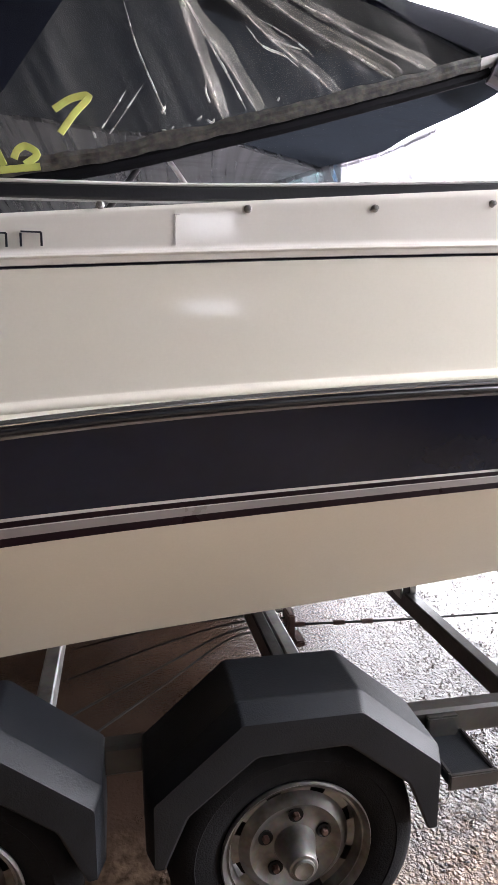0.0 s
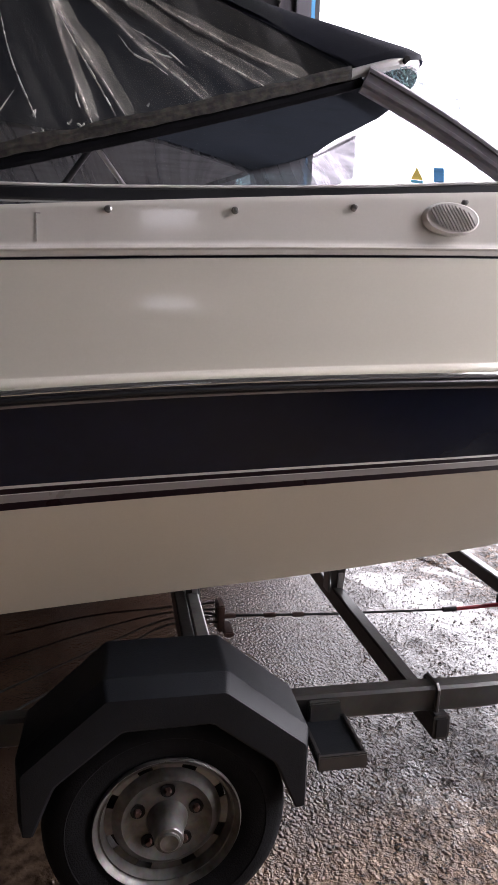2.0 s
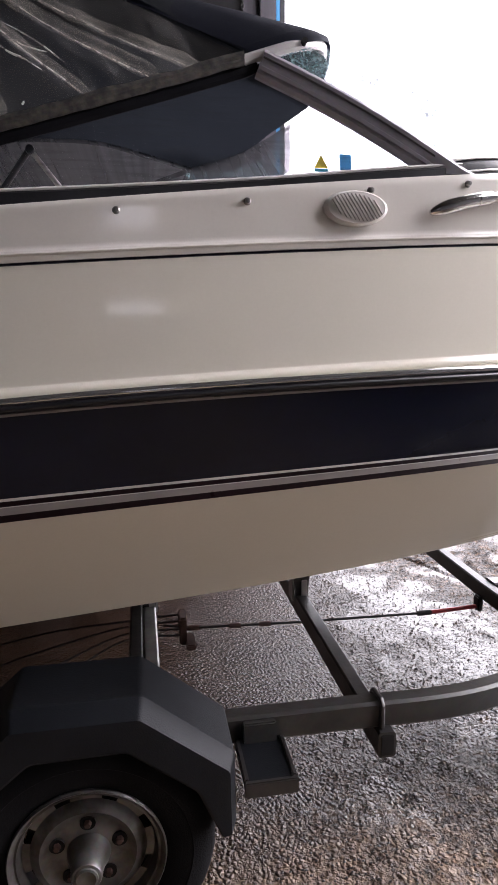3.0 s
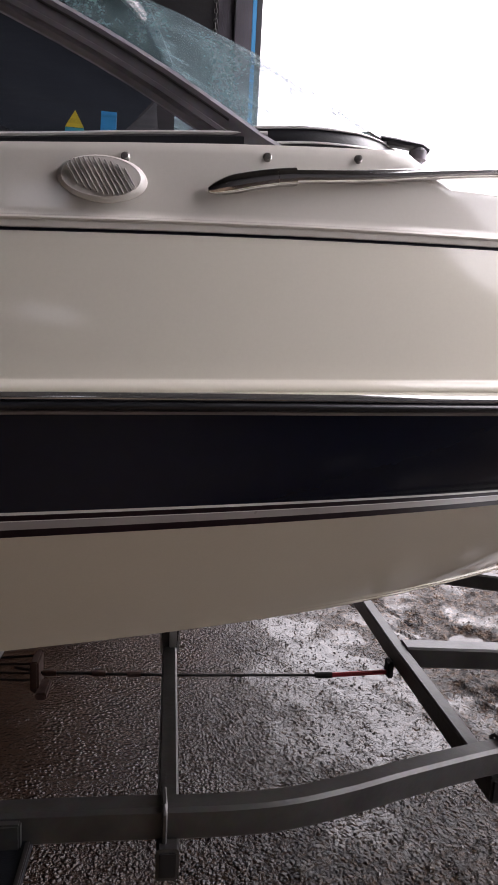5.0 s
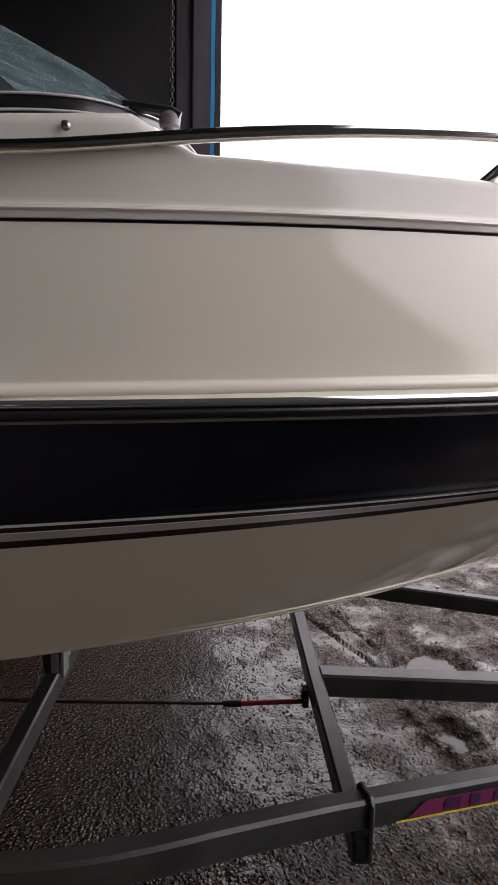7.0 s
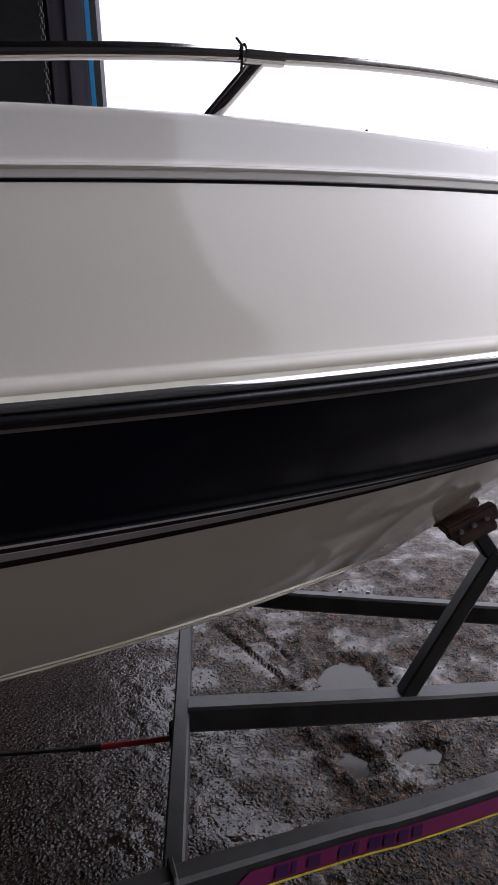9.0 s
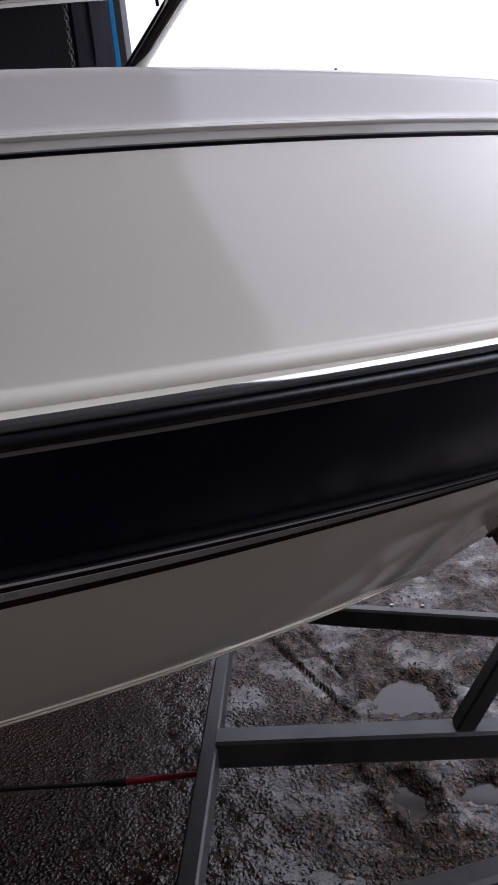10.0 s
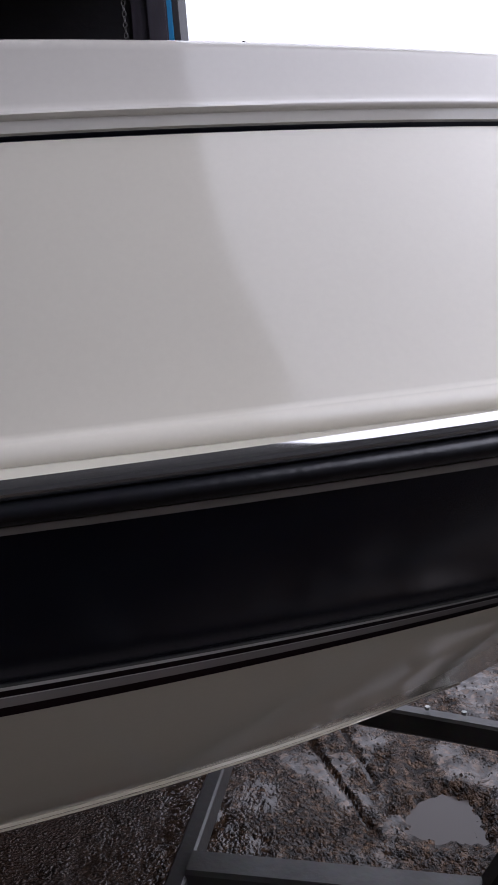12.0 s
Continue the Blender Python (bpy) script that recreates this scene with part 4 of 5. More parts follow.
for j in range(13):
    f = j / 12
    r = []
    for row in roof_rows:
        p = row[-1]
        q = far_side([along(hem_line, p.x)])[0]
        q.x = p.x
        fan = 0.02 * math.sin(26 * p.x + 5 * f) * math.sin(math.pi * f) + 0.012 * noise.noise(Vector((p.x * 8, f * 4, 6)))
        r.append(p.lerp(q, f) + Vector((0, fan, 0.06 * math.sin(math.pi * f))))
    far_rows.append(r)
part("side_curtain", loft(far_rows), HAZE, canopy, "creased clear vinyl curtain").visible_shadow = False
part("roof_canvas", loft(roof_rows), SHADED_CANVAS, canopy, "navy canvas roof")
front_edge = front_head[:36]
# a narrow vinyl panel hangs from the canvas edge where it falls back, under a pale edge tape that runs on past the corner
falling = [p for p in canvas_edge if p.y > 2.0 and p.x < 1.40]
part("front_vinyl", loft([[p + Vector((0.004 * math.sin(40 * p.x + 3 * d), 0.02 * d, -0.14 * d)) for p in falling] for d in (0.0, 0.35, 0.7, 1.0)]), HAZE, canopy, "hazy grey vinyl panel").visible_shadow = False
tape = [p for p in canvas_edge if p.y > 2.0 and p.x < 1.40]
tape += [tape[-1] + Vector((-0.05 * k, 0.012 * k, -0.016 * k)) for k in range(1, 7)]
part("edge_tape", loft([[p + Vector((0, -0.004, z)) for p in tape] for z in (-0.010, 0.0, 0.008)]), HAZE, canopy, "pale seam tape along the canvas edge").visible_shadow = False
part("edge_tape", loft([[row[-1] + Vector((0, -0.004, z)) for row in roof_rows[:16]] for z in (-0.012, 0.0, 0.006)]), HAZE, canopy, "pale seam tape along the canvas edge").visible_shadow = False
part("front_flap", loft([[p + Vector((0.020, -0.006, 0.006)) for p in front_edge], [p + Vector((0.016, -0.004, 0.020)) for p in front_edge], [p + Vector((-0.004, 0.002, 0.030)) for p in front_edge]]),
     CANVAS, canopy, "canvas flap over the header")
# the upper sheet over the header, laid back to the first bow
top_rows = []
for i in range(13):
    r = []
    for k, h in enumerate(front_edge):
        v = 0.5 * k / (len(front_edge) - 1)
        mid = Vector((0.36, 1.55 + v * (ROOF_EDGE - 1.555), 2.425 + 0.14 * math.sin(math.pi * v) ** 0.8 - 0.135 * v * v))
        r.append((h + Vector((-0.004, 0.002, 0.030))).lerp(mid, i / 12) + Vector((0, 0, 0.006 * noise.noise(Vector((8 * h.x + i, 6 * h.y, 2))))))
    top_rows.append(r)
part("roof_sheet", loft(top_rows), CANVAS, canopy, "navy canvas upper sheet")
# bows that hold the roof up
hoop_top = Vector((0.48, 2.6, 2.205))
part("canopy_strut", sweep([hoop_top, (0.60, 2.6, 2.05), (0.72, 2.6, 1.895)], round_section(0.010, 10), (0, 1, 0)), TRIM, canopy, "thin aluminium strut")
part("canopy_strut", sweep([hoop_top + Vector((-0.012, 0.02, 0)), (0.37, 2.62, 2.07), (0.25, 2.62, 1.91)], round_section(0.013, 10), (0, 1, 0)), FRAME, canopy, "dark canopy strut")
part("strut_hinge", turned([(0, -0.02), (0.016, -0.02), (0.018, 0.0), (0.016, 0.02), (0, 0.02)], hoop_top, "y", 16), FRAME, canopy)
# lime painted marks on the curtain
for strokes in ([(0.204, 1.932), (0.236, 1.955), (0.269, 1.962), (0.241, 1.927), (0.215, 1.888)], [(0.131, 1.836), (0.138, 1.852), (0.153, 1.860), (0.173, 1.846), (0.151, 1.826)],
                [(0.100, 1.852), (0.114, 1.822)], [(0.10, 1.812), (0.178, 1.824)]):
    pts = []
    for x, z in strokes:
        z -= 0.021
        a, b = along(hem_line, x), along(roof_edge, x)
        f = (z - a.z) / (b.z - a.z)
        pts.append(Vector((x, a.y + f * (b.y - a.y) - 0.05 - 0.03 * math.sin(math.pi * max(0, f)), z)))
    part("painted_mark", sweep(smooth_path(pts, 4), bar(0.013, 0.003, 0.001), (0, 1, 0)), LIME, canopy, "lime painted mark")

# stickers inside the side glass
def on_glass(x, z):
    a, b = along(side_base, x), along(pillar_line, x)
    f = (z - a.z) / (b.z - a.z)
    return Vector((x, a.y + f * (b.y - a.y) - 0.001, z))


def sticker(name, points, mat, label):
    rim = [on_glass(x, z) for x, z in points]
    bm = loft([rim, [p + Vector((0, 0.002, 0)) for p in rim]], True, True)
    part(name, bm, mat, screen, label, smooth=False)


sticker("sticker", [(1.266, 1.872), (1.298, 1.872), (1.282, 1.902)], YELLOW, "yellow triangular sticker")
sticker("sticker", [(1.266, 1.864), (1.298, 1.864), (1.298, 1.871), (1.266, 1.871)], TEAL, "turquoise strip sticker")
sticker("sticker", [(1.326, 1.870), (1.353, 1.870), (1.353, 1.905), (1.326, 1.905)], BLUE, "blue rectangular sticker")
part("dashboard", loft([[Vector((x, y, z)) for y in (1.42, 1.9, MID, 2.87, 3.35)] for x, z in ((0.95, 1.62), (1.05, 1.74), (1.35, 1.80), (1.80, 1.86))]), SEATGREY, boat, "grey vinyl dashboard")

# ---- bow rail, cleats of the foredeck ----
rail = empty("bow_rail", (2.4, MID, 1.85), boat)
tagged(rail, "polished stainless bow rail on raked posts")
line = smooth_path([(1.515, 1.272, 1.772), (1.56, 1.272, 1.785), (1.65, 1.285, 1.806), (1.80, 1.315, 1.826), (2.05, 1.375, 1.868), (2.3, 1.435, 1.90), (2.6, 1.515, 1.925), (2.95, 1.64, 1.945), (3.4, 1.87, 1.965), (3.9, 2.13, 1.985), (4.3, MID - 0.1, 2.0), (4.36, MID, 2.0)], 7)
tube = line[10:]
part("tube", sweep(tube + far_side(tube)[-2::-1], round_section(0.0115, 14)), CHROME, rail)
for flip in (0, 1):
    foot = far_side(line[:16]) if flip else line[:16]
    rows = []
    for i, p in enumerate(foot):
        f = i / 15
        r = 0.004 + 0.0115 * min(1, 2.2 * f) ** 0.6
        rows.append([p + Vector((0, u * 0.9, v * (1.15 - 0.15 * f))) for u, v in round_section(r, 12)])
    part("end_fitting", loft(rows, True, True), CHROME, rail, "tapered chrome rail end")
    part("collar", sweep([foot[-3], foot[-1]], round_section(0.0155, 14)), CHROME, rail)
for top, base in (((2.635, 1.526, 1.927), (2.545, 1.560, 1.845)), ((3.45, 1.90, 1.965), (3.36, 1.92, 1.845))):
    for flip in (0, 1):
        a, b = Vector(top), Vector(base)
        if flip:
            a, b = far_side([a, b])
        part("post", sweep([b, a], round_section(0.0115, 12)), CHROME, rail)
        along_rail = Vector((0.05, 0.016 * (-1 if flip else 1), 0.002))
        part("tee", sweep([a - along_rail * 0.6, a + along_rail * 0.6], round_section(0.0145, 14)), CHROME, rail)
        part("foot", turned([(0.0, 0.004), (0.016, 0.003), (0.024, -0.006), (0.0, -0.008)], b, "z", 16), CHROME, rail)
part("tie", sweep(smooth_path([(2.60, 1.513, 1.902), (2.602, 1.499, 1.926), (2.60, 1.513, 1.940), (2.595, 1.516, 1.948)], 4), round_section(0.002, 6)), CABLE, rail, "black cable tie")
for x in (2.80, 3.06):
    p = profile[5][round((x - STERN) / (ROWS["seam"][3] - STERN) * STEPS)]
    part("deck_screw", turned([(0, 0.003), (0.0025, 0.002), (0.0025, -0.004), (0, -0.004)], p, "z", 10), SNAP, boat)
wiper = empty("wiper", (1.93, 1.47, 1.88), boat)
part("motor_cover", turned([(0, -0.03), (0.012, -0.03), (0.012, -0.012), (0.018, -0.008), (0.019, 0.008), (0.012, 0.018), (0, 0.02)], (1.942, 1.44, 1.905), "z", 18), PILLAR, wiper, "grey wiper pivot cap")
part("arm", sweep([(1.960, 1.438, 1.913), (1.945, 1.437, 1.921), (1.90, 1.439, 1.926), (1.862, 1.442, 1.930)], bar(0.022, 0.015, 0.004)), RUBBER, wiper, "black wiper arm")
part("arm_tip", loft([[Vector((1.872, 1.430, z)) for z in (1.918, 1.925)] + [Vector((1.872, 1.45, 1.925)), Vector((1.872, 1.45, 1.918))],
                      [Vector((1.838, 1.438, z)) for z in (1.932, 1.944)] + [Vector((1.838, 1.444, 1.944)), Vector((1.838, 1.444, 1.932))],
                      [Vector((1.823, 1.440, z)) for z in (1.938, 1.941)] + [Vector((1.823, 1.442, 1.941)), Vector((1.823, 1.442, 1.938))]], True, True), TRIM, wiper, "pale wiper arm tip", smooth=False)
part("deck_light", turned([(0, 0.0), (0.02, 0.0), (0.024, 0.03), (0.018, 0.042), (0, 0.044)], (2.03, 1.85, 1.915), "z", 18), VENT, boat, "small white deck light")

# raindrops standing on the steel strip of the rub rail
rng_drop = random.Random(11)
drops = bmesh.new()
for k in range(26):
    p = row_point("bead", (2.45 + 0.45 * rng_drop.random() - STERN) / (ROWS["bead"][3] - STERN)) + Vector((0, -0.024, -0.0135 + 0.003 * rng_drop.random()))
    r = rng_drop.uniform(0.0008, 0.0018)
    bmesh.ops.create_icosphere(drops, subdivisions=1, radius=r, matrix=Matrix.Translation(p) @ Matrix.Diagonal((1.5, 0.8, 0.9, 1)))
tagged(part("rain_drops", drops, INSERT, boat, "raindrops on the rub rail"), kind="stuff")

# ---- trailer ----
trailer = tagged(empty("boat_trailer", (0.9, MID, 0.3)), "dark galvanised tandem boat trailer with black mudguards", "trailer")
near_rail = [(-2.0, 1.39, 0.478), (0.0, 1.39, 0.478), (1.1, 1.39, 0.478)] + smooth_path([(1.40, 1.39, 0.477), (1.60, 1.393, 0.472), (1.75, 1.41, 0.466), (1.90, 1.452, 0.458), (2.06, 1.512, 0.447), (2.25, 1.580, 0.433), (2.40, 1.632, 0.420), (2.79, 1.748, 0.397), (3.07, 1.823, 0.384), (4.6, 2.27, 0.34)], 5)
far_rail = [Vector((p[0], 2 * MID - p[1] + 0.06, p[2])) for p in near_rail]
rail_a = part("side_rail", sweep(near_rail, bar(0.055, 0.078, 0.008)), STEEL, trailer)
part("side_rail", sweep(far_rail, bar(0.055, 0.078, 0.008)), STEEL, trailer)
for x, z, y0, mat in ((-1.55, 0.41, 1.36, STEEL), (0.08, 0.41, 1.36, GALV), (0.865, 0.41, 1.36, GALV), (1.485, 0.405, 1.335, STEEL), (2.39, 0.335, 1.60, STEEL)):
    ends = [(x, y0, z), (x, MID, z - 0.012), (x, 2 * MID - y0 + 0.06, z)]
    part("cross_member", sweep(ends, bar(0.05, 0.075, 0.006)), mat, trailer)
part("channel_web", sweep([(0.815, 1.36, 0.405), (0.815, MID, 0.393), (0.815, 2 * MID - 1.30, 0.405)], bar(0.048, 0.085, 0.006)), STEEL, trailer, "dark back of the cross member")
part("drawbar", sweep([(2.41, MID, 0.328), (3.26, MID, 0.292), (5.2, MID, 0.25)], bar(0.08, 0.086, 0.008)), STEEL, trailer, "square steel drawbar")
# black blocks paint the shade inside the cross members' open ends
for x, y, z in ((1.485, 1.335, 0.405), (2.39, 1.60, 0.335)):
    part("tube_end", block((x - 0.018, y - 0.004, z - 0.03), (x + 0.018, y + 0.004, z + 0.03), 0.002), CABLE, trailer, "open tube end, its inner shade a black block")
# clamps round the rail
for x, y, z in ((1.475, 1.391, 0.476), (2.40, 1.632, 0.42)):
    ang = 0.05 if x < 2 else 0.24
    loop = []
    for u, v in ((-0.034, -0.10), (-0.036, 0.035), (-0.026, 0.046), (0.026, 0.046), (0.036, 0.035), (0.036, -0.10)):
        loop.append((x - u * math.sin(ang), y + u * math.cos(ang), z + v))
    part("u_bolt", sweep(loop, bar(0.012, 0.012, 0.003), (1, 0, 0)), FRAME, trailer, "dark steel u-bolt")
# keel rollers in brackets
for x in (0.865, 1.485):
    for dx in (-0.03, 0.03):
        part("roller_bracket", block((x + dx - 0.004, MID - 0.11, 0.40), (x + dx + 0.004, MID - 0.04, 0.535), 0.002), GALV, trailer)
    outline = [(-0.022, 0.40), (0.022, 0.40)] + [(0.034 * math.cos(radians(a)), 0.518 + 0.030 * math.sin(radians(a))) for a in range(0, 181, 20)]
    part("bracket_plate", loft([[Vector((x + u, MID - 0.128 + d, z)) for u, z in outline] for d in (0.0, 0.010)], True, True), FRAME, trailer, "dark roller bracket plate")
    part("bracket_leg", block((x - 0.002, MID - 0.134, 0.395), (x + 0.024, MID - 0.1285, 0.50), 0.003), GALV, trailer, "pale galvanised bracket leg")
    part("bracket_bolt", turned([(0, -0.010), (0.012, -0.010), (0.014, 0.002), (0, 0.002)], (x, MID - 0.129, 0.525), "y", 6), GALV, trailer)
    part("keel_roller", turned([(0, -0.11), (0.03, -0.11), (0.026, -0.05), (0.018, 0.0), (0.026, 0.05), (0.03, 0.11), (0, 0.11)], (x, MID, 0.52), "y", 20), RUBBER, trailer)
# bow stop
part("winch_brace", sweep([(3.125, MID, 0.335), (3.42, MID, 0.80)], bar(0.05, 0.06, 0.006), (0, 1, 0)), STEEL, trailer)
part("bow_arm", sweep([(3.42, MID, 0.78), (3.34, MID - 0.01, 0.90)], bar(0.05, 0.05, 0.006), (0, 1, 0)), STEEL, trailer)
vb = block((3.23, MID - 0.09, 0.905), (3.40, MID - 0.05, 0.955), 0.006)
block((3.23, MID + 0.05, 0.905), (3.40, MID + 0.09, 0.955), 0.006, vb)
block((3.25, MID - 0.09, 0.875), (3.38, MID + 0.09, 0.915), 0.006, vb)
bmesh.ops.rotate(vb, cent=(3.31, MID, 0.92), matrix=Matrix.Rotation(radians(-24), 3, "Y"), verts=vb.verts)
part("bow_stop", vb, RUST, trailer, "rusty bolted bow stop")
for dx in (-0.04, 0.0, 0.04):
    part("bolt", turned([(0, -0.008), (0.008, -0.008), (0.008, 0.004), (0, 0.004)], (3.31 + dx, MID - 0.092, 0.925 + 0.45 * dx), "y", 6), GALV, trailer)
for x in (3.05, 3.16):
    y = np.interp(x, [p[0] for p in far_rail], [p[1] for p in far_rail])
    part("bolt", turned([(0, 0.006), (0.009, 0.006), (0.009, -0.004), (0, -0.004)], (x, y, 0.437), "z", 6), GALV, trailer)

# brake gear along the centre
rod = [(0.92, MID + 0.01, 0.285), (1.02, MID, 0.268), (1.5, MID, 0.250), (2.07, MID, 0.240)]
part("brake_rod", sweep(rod, round_section(0.0055, 8)), CABLE, trailer, "thin black brake rod")
for x in (1.02, 1.2, 1.33):
    part("rod_joint", sweep([(x, MID, 0.268 - 0.035 * (x - 1.02)), (x + 0.05, MID, 0.266 - 0.035 * (x - 1.02))], round_section(0.011, 10)), RUST, trailer)
part("rod_sleeve", sweep([(2.06, MID, 0.240), (2.125, MID, 0.240)], round_section(0.012, 10)), CABLE, trailer)
part("rod_cover", sweep([(2.12, MID, 0.240), (2.36, MID, 0.250)], round_section(0.0095, 10)), RED, trailer, "red rod cover")
part("rod_guide", block((2.345, MID - 0.025, 0.232), (2.368, MID + 0.025, 0.30), 0.005), CABLE, trailer)
part("brake_lever", block((0.985, MID - 0.05, 0.215), (1.015, MID + 0.05, 0.335), 0.006), RUST, trailer, "rusty brake lever plate")
part("lever_arm", block((1.01, MID - 0.09, 0.21), (1.05, MID + 0.02, 0.235), 0.005), RUST, trailer)
for dy, bow in ((-0.045, -0.055), (-0.02, -0.02), (0.012, 0.02), (0.04, 0.05)):
    pts = smooth_path([(0.985, MID + dy, 0.29 + dy * 0.6), (0.75, MID + 1.3 * dy, 0.28 + 0.3 * bow), (0.45, MID + 3 * dy - 0.1, 0.24 + bow), (0.1, MID + 8 * dy - 0.25, 0.2)], 8)
    part("brake_cable", sweep(pts, round_section(0.0045, 8)), CABLE, trailer)
for x in (0.70, -0.09):
    for a, b in ((1.27, 1.42), (2 * MID - 1.42, 2 * MID - 1.27)):
        part("stub_axle", sweep([(x, a, 0.305), (x, b, 0.305)], round_section(0.024, 12)), STEEL, trailer)
        part("suspension_arm", sweep([(x, b if a < MID else a, 0.30), (x - 0.14, b if a < MID else a, 0.43)], bar(0.03, 0.05, 0.006), (0, 1, 0)), STEEL, trailer)


def wheel(x, y, out):
    """A wheel at the hub's outer face; out is -1 on the near side."""
    wh = empty("wheel", (x, y, 0.305), trailer)
    c = (x, y, 0.305)
    s = -out
    prof = [(0.176, 0.165), (0.20, 0.178), (0.262, 0.176), (0.288, 0.165), (0.300, 0.14), (0.3045, 0.125), (0.3045, 0.062), (0.300, 0.045), (0.290, 0.022), (0.270, 0.008), (0.245, 0.004), (0.243, 0.006), (0.215, 0.008), (0.19, 0.018), (0.178, 0.026)]
    tread = turned([(r, s * d) for r, d in prof], c, "y", 96)
    for v in tread.verts:
        rr = math.hypot(v.co.x - x, v.co.z - 0.305)
        if rr > 0.302:
            k = round(math.atan2(v.co.z - 0.305, v.co.x - x) / (2 * math.pi / 96))
            if k % 2:
                v.co.x, v.co.z = x + (v.co.x - x) * 0.982, 0.305 + (v.co.z - 0.305) * 0.982
    part("tyre", tread, TYRE, wh, "worn black trailer tyre")
    n = 96

    def slot(i, k):
        return k == 11 and (i % 12) in (4, 5, 6, 7)

    rp = [(0.176, 0.15), (0.166, 0.06), (0.170, 0.03), (0.181, 0.024), (0.1835, 0.016), (0.180, 0.010), (0.176, 0.014), (0.173, 0.022), (0.168, 0.026), (0.163, 0.024), (0.160, 0.034), (0.154, 0.048), (0.136, 0.048), (0.122, 0.036), (0.112, 0.030), (0.104, 0.036), (0.086, 0.046), (0.060, 0.044), (0.046, 0.036), (0.036, 0.03)]
    part("rim", turned([(r, s * d) for r, d in rp], c, "y", n, skip=slot), RIM, wh, "worn silver steel rim with oval slots")
    part("brake_drum", turned([(0, s * 0.07), (0.15, s * 0.07), (0.15, s * 0.16), (0, s * 0.16)], c, "y", 32), CABLE, wh)
    hub = [(0.052, 0.04), (0.049, 0.026), (0.042, 0.010), (0.037, -0.012), (0.0355, -0.030), (0.033, -0.034), (0.027, -0.035), (0.026, -0.039), (0.022, -0.041), (0.018, -0.039), (0.0, -0.038)]
    part("hub_cap", turned([(r, s * d) for r, d in hub], c, "y", 28), RIM, wh, "dull steel hub cap")
    for i in range(5):
        a = 2 * math.pi * i / 5 + 0.3
        p = (x + 0.076 * math.cos(a), y, 0.305 + 0.076 * math.sin(a))
        # black disc on the rim paints the shade in the bolt hole
        part("bolt_hole", turned([(0.0, s * 0.0415), (0.0165, s * 0.0415), (0.0185, s * 0.0400), (0.0185, s * 0.050)], p, "y", 16), CABLE, wh, "bolt hole, its inner shade a black disc")
        part("wheel_nut", turned([(0, s * 0.030), (0.007, s * 0.030), (0.009, s * 0.034), (0.0095, s * 0.046), (0, s * 0.046)], p, "y", 6), RUST, wh)


def mudguard(x, y, out):
    """Faceted plastic guard with softened corners: top sheet, chamfer and a deep skirt cut to an arch over the tyre."""
    s = -out
    corners = [(-0.350, 0.352), (-0.352, 0.520), (-0.15, 0.703), (0.138, 0.703), (0.350, 0.532), (0.352, 0.352)]
    prof = []
    for k, (dx, z) in enumerate(corners):
        if k in (0, len(corners) - 1):
            prof.append((dx, z))
            continue
        here = Vector((dx, z))
        before, after = (Vector(corners[k + d]) - here for d in (-1, 1))
        for t in (0.0, 0.25, 0.5, 0.75, 1.0):
            u, v = here + before.normalized() * 0.010, here + after.normalized() * 0.010
            prof.append(tuple((1 - t) ** 2 * u + 2 * t * (1 - t) * here + t * t * v))
    rows = []
    for dx, z in prof:
        h = z - 0.305
        reach = math.hypot(dx, h)
        arch = min(0.90, 0.305 / reach) if h > 0.06 else 0.885
        rows.append([Vector((x + dx * k, y + s * d, 0.305 + h * k2)) for k, d, k2 in
                     ((1.0, 0.225, 1.0), (1.0, 0.050, 1.0), (0.997, 0.044, 0.995), (0.957, 0.006, 0.932), (0.951, 0.001, 0.922), (0.925, 0.0, 0.885),
                      (min(arch + 0.015, 0.92), 0.0, min(arch + 0.01, 0.88)), (arch, 0.003, arch - 0.005), (arch, 0.010, arch - 0.005), (0.95, 0.06, 0.95), (0.98, 0.225, 0.98))])
    part("mudguard", loft(rows, True, True), PLASTIC, trailer, "faceted black plastic mudguard", crease=14)


for x in (0.70, -0.09):
    wheel(x, 1.188, -1)
    wheel(x, 2 * MID - 1.188, 1)
    mudguard(x, 1.168, -1)
    mudguard(x, 2 * MID - 1.168, 1)
step = part("step_plate", block((1.072, 1.185, 0.428), (1.198, 1.42, 0.455), 0.004), PLASTIC, trailer, "black step plate ahead of the mudguard")
for lo, hi in (((1.070, 1.183, 0.424), (1.200, 1.197, 0.464)), ((1.070, 1.199, 0.452), (1.082, 1.355, 0.463)), ((1.188, 1.199, 0.452), (1.200, 1.355, 0.463))):
    part("edge_strip", block(lo, hi, 0.003), FRAME, step, "raised steel edge")
part("step_bracket", block((1.09, 1.34, 0.43), (1.18, 1.36, 0.51), 0.004), STEEL, trailer)


# decal on the near rail: magenta band, yellow line, bars for its lettering
def on_rail(x, dz, lift=0.003):
    """A place on the outer face of the near rail."""
    xs_, ys_, zs_ = zip(*[tuple(p) for p in near_rail])
    y, z = np.interp(x, xs_, ys_), np.interp(x, xs_, zs_)
    return Vector((x + 0.0068, float(y) - 0.0285 - lift, float(z) + dz))


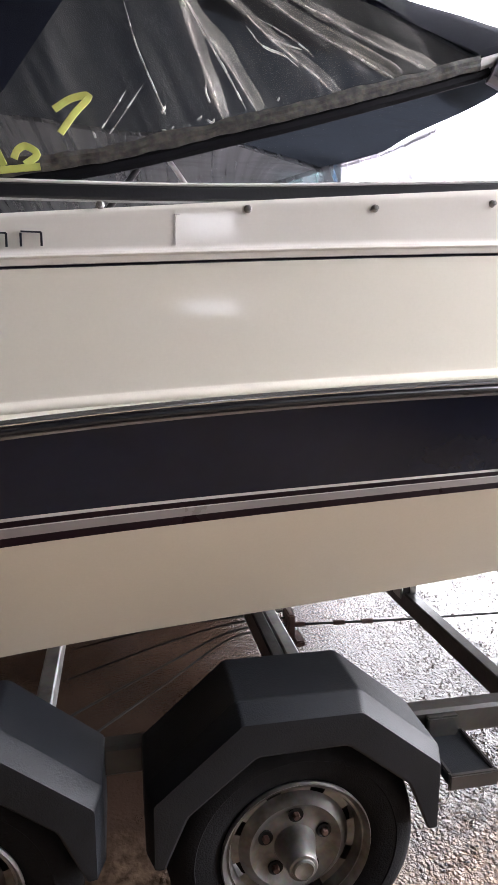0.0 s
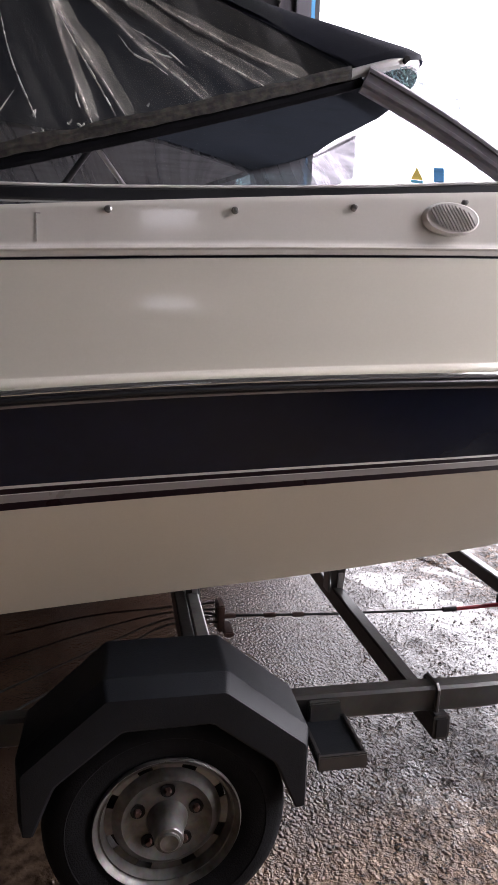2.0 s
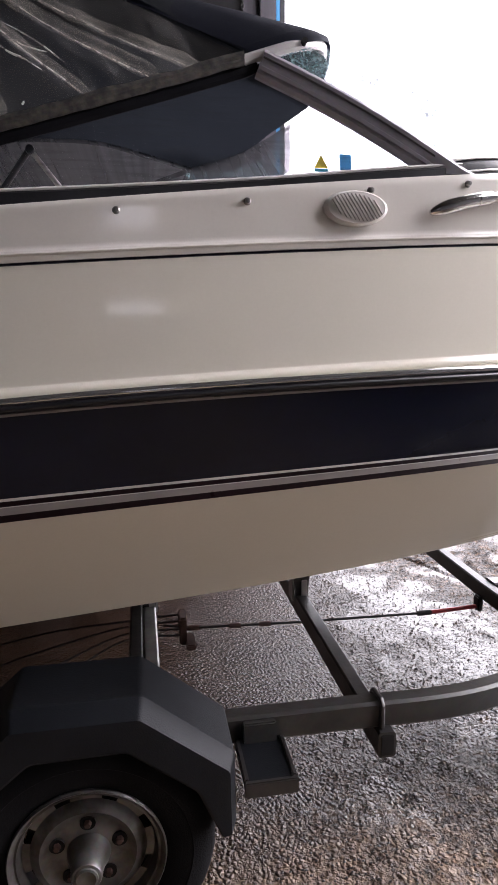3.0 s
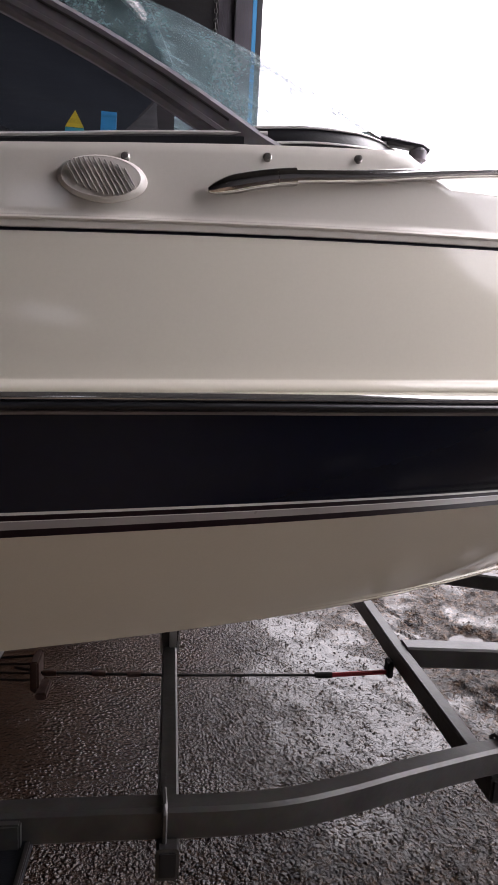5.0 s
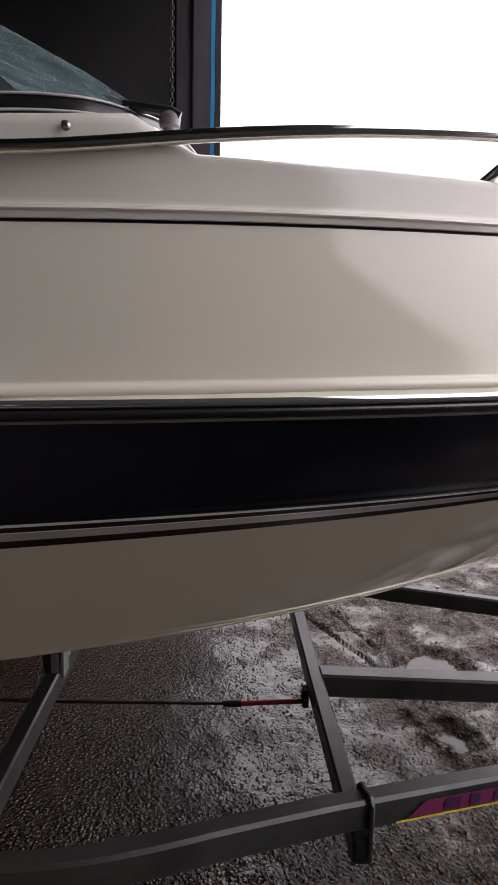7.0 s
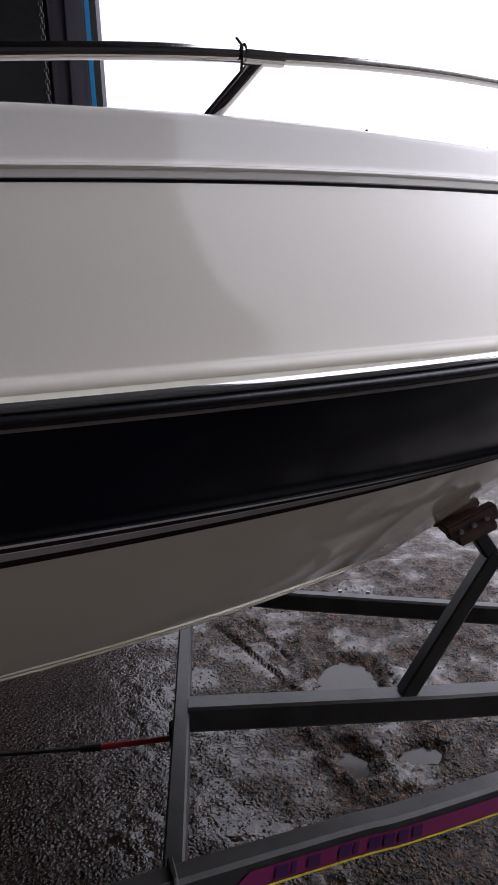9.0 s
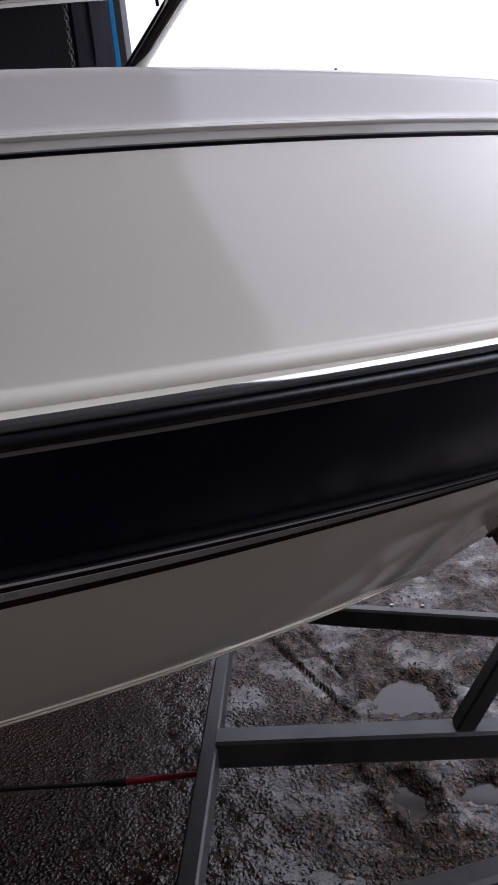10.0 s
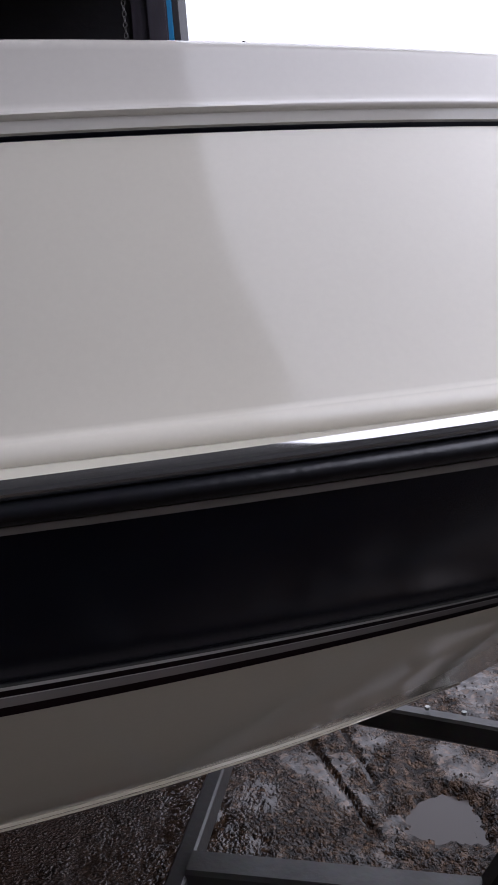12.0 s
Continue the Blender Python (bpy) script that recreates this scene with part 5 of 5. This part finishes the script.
def rail_strip(name, x0, x1, z0, z1, mat, lift, slant=0.0, label=""):
    n = max(2, int((x1 - x0) / 0.05))
    lo = [on_rail(x0 + (x1 - x0) * i / n, z0, lift) for i in range(n + 1)]
    hi = [on_rail(x0 + slant + (x1 - x0 - slant) * i / n if x1 - x0 > 0.1 else x0 + slant + (x1 - x0) * i / n, z1, lift) for i in range(n + 1)]
    return part(name, loft([lo, hi]), mat, rail_a, label, smooth=False)


rail_strip("decal_band", 2.50, 3.35, -0.022, 0.018, PURPLE, 0.003, 0.05, "magenta decal band")
rail_strip("decal_line", 2.47, 3.35, -0.030, -0.024, YELLOW, 0.003, 0.0, "yellow decal line")
for i, wdt in enumerate((0.028, 0.010, 0.028, 0, 0.028, 0.010, 0.026, 0.026, 0.024, 0.024)):
    if wdt:
        rail_strip("lettering_bar", 2.60 + i * 0.036, 2.60 + i * 0.036 + wdt, -0.014, 0.014, DECAL_DARK, 0.006, 0.005)

# loose gravel: small stones lying on the wet concrete
rng = random.Random(5)
sv, sf = [], []
for i in range(11000):
    x, y = 1.1 + 3.0 * rng.random(), 1.0 + 3.2 * rng.random()
    if rng.random() > blend(1.35, 1.95, x + 0.6 * max(0, 2.2 - y)):
        continue
    r = rng.uniform(0.003, 0.0065) * (1.6 if rng.random() < 0.06 else 1)
    z = ground_height(x, y)
    n0 = len(sv)
    turn = rng.random() * 6.28
    for k in range(5):
        a = turn + k * 1.2566
        q = r * rng.uniform(0.7, 1.15)
        sv.append((x + q * math.cos(a), y + 0.8 * q * math.sin(a), z + 0.1 * r))
    sv.append((x + 0.2 * r, y, z + r * rng.uniform(0.55, 0.95)))
    sv.append((x, y, z - r))
    for k in range(5):
        sf.append((n0 + k, n0 + (k + 1) % 5, n0 + 5))
        sf.append((n0 + (k + 1) % 5, n0 + k, n0 + 6))
gmesh = bpy.data.meshes.new("gravel")
gmesh.from_pydata(sv, [], sf)
gmesh.materials.append(material("wet_gravel_stone", (0.02, 0.0135, 0.0095), 0.3, spec=0.5, vary=0.4, scale=30, fine=90, second=(0.025, 0.017, 0.012), mask=(0.4, 0.6)))
tagged(new("gravel", gmesh), "loose wet grey-brown gravel on the ground", "gravel", kind="stuff")
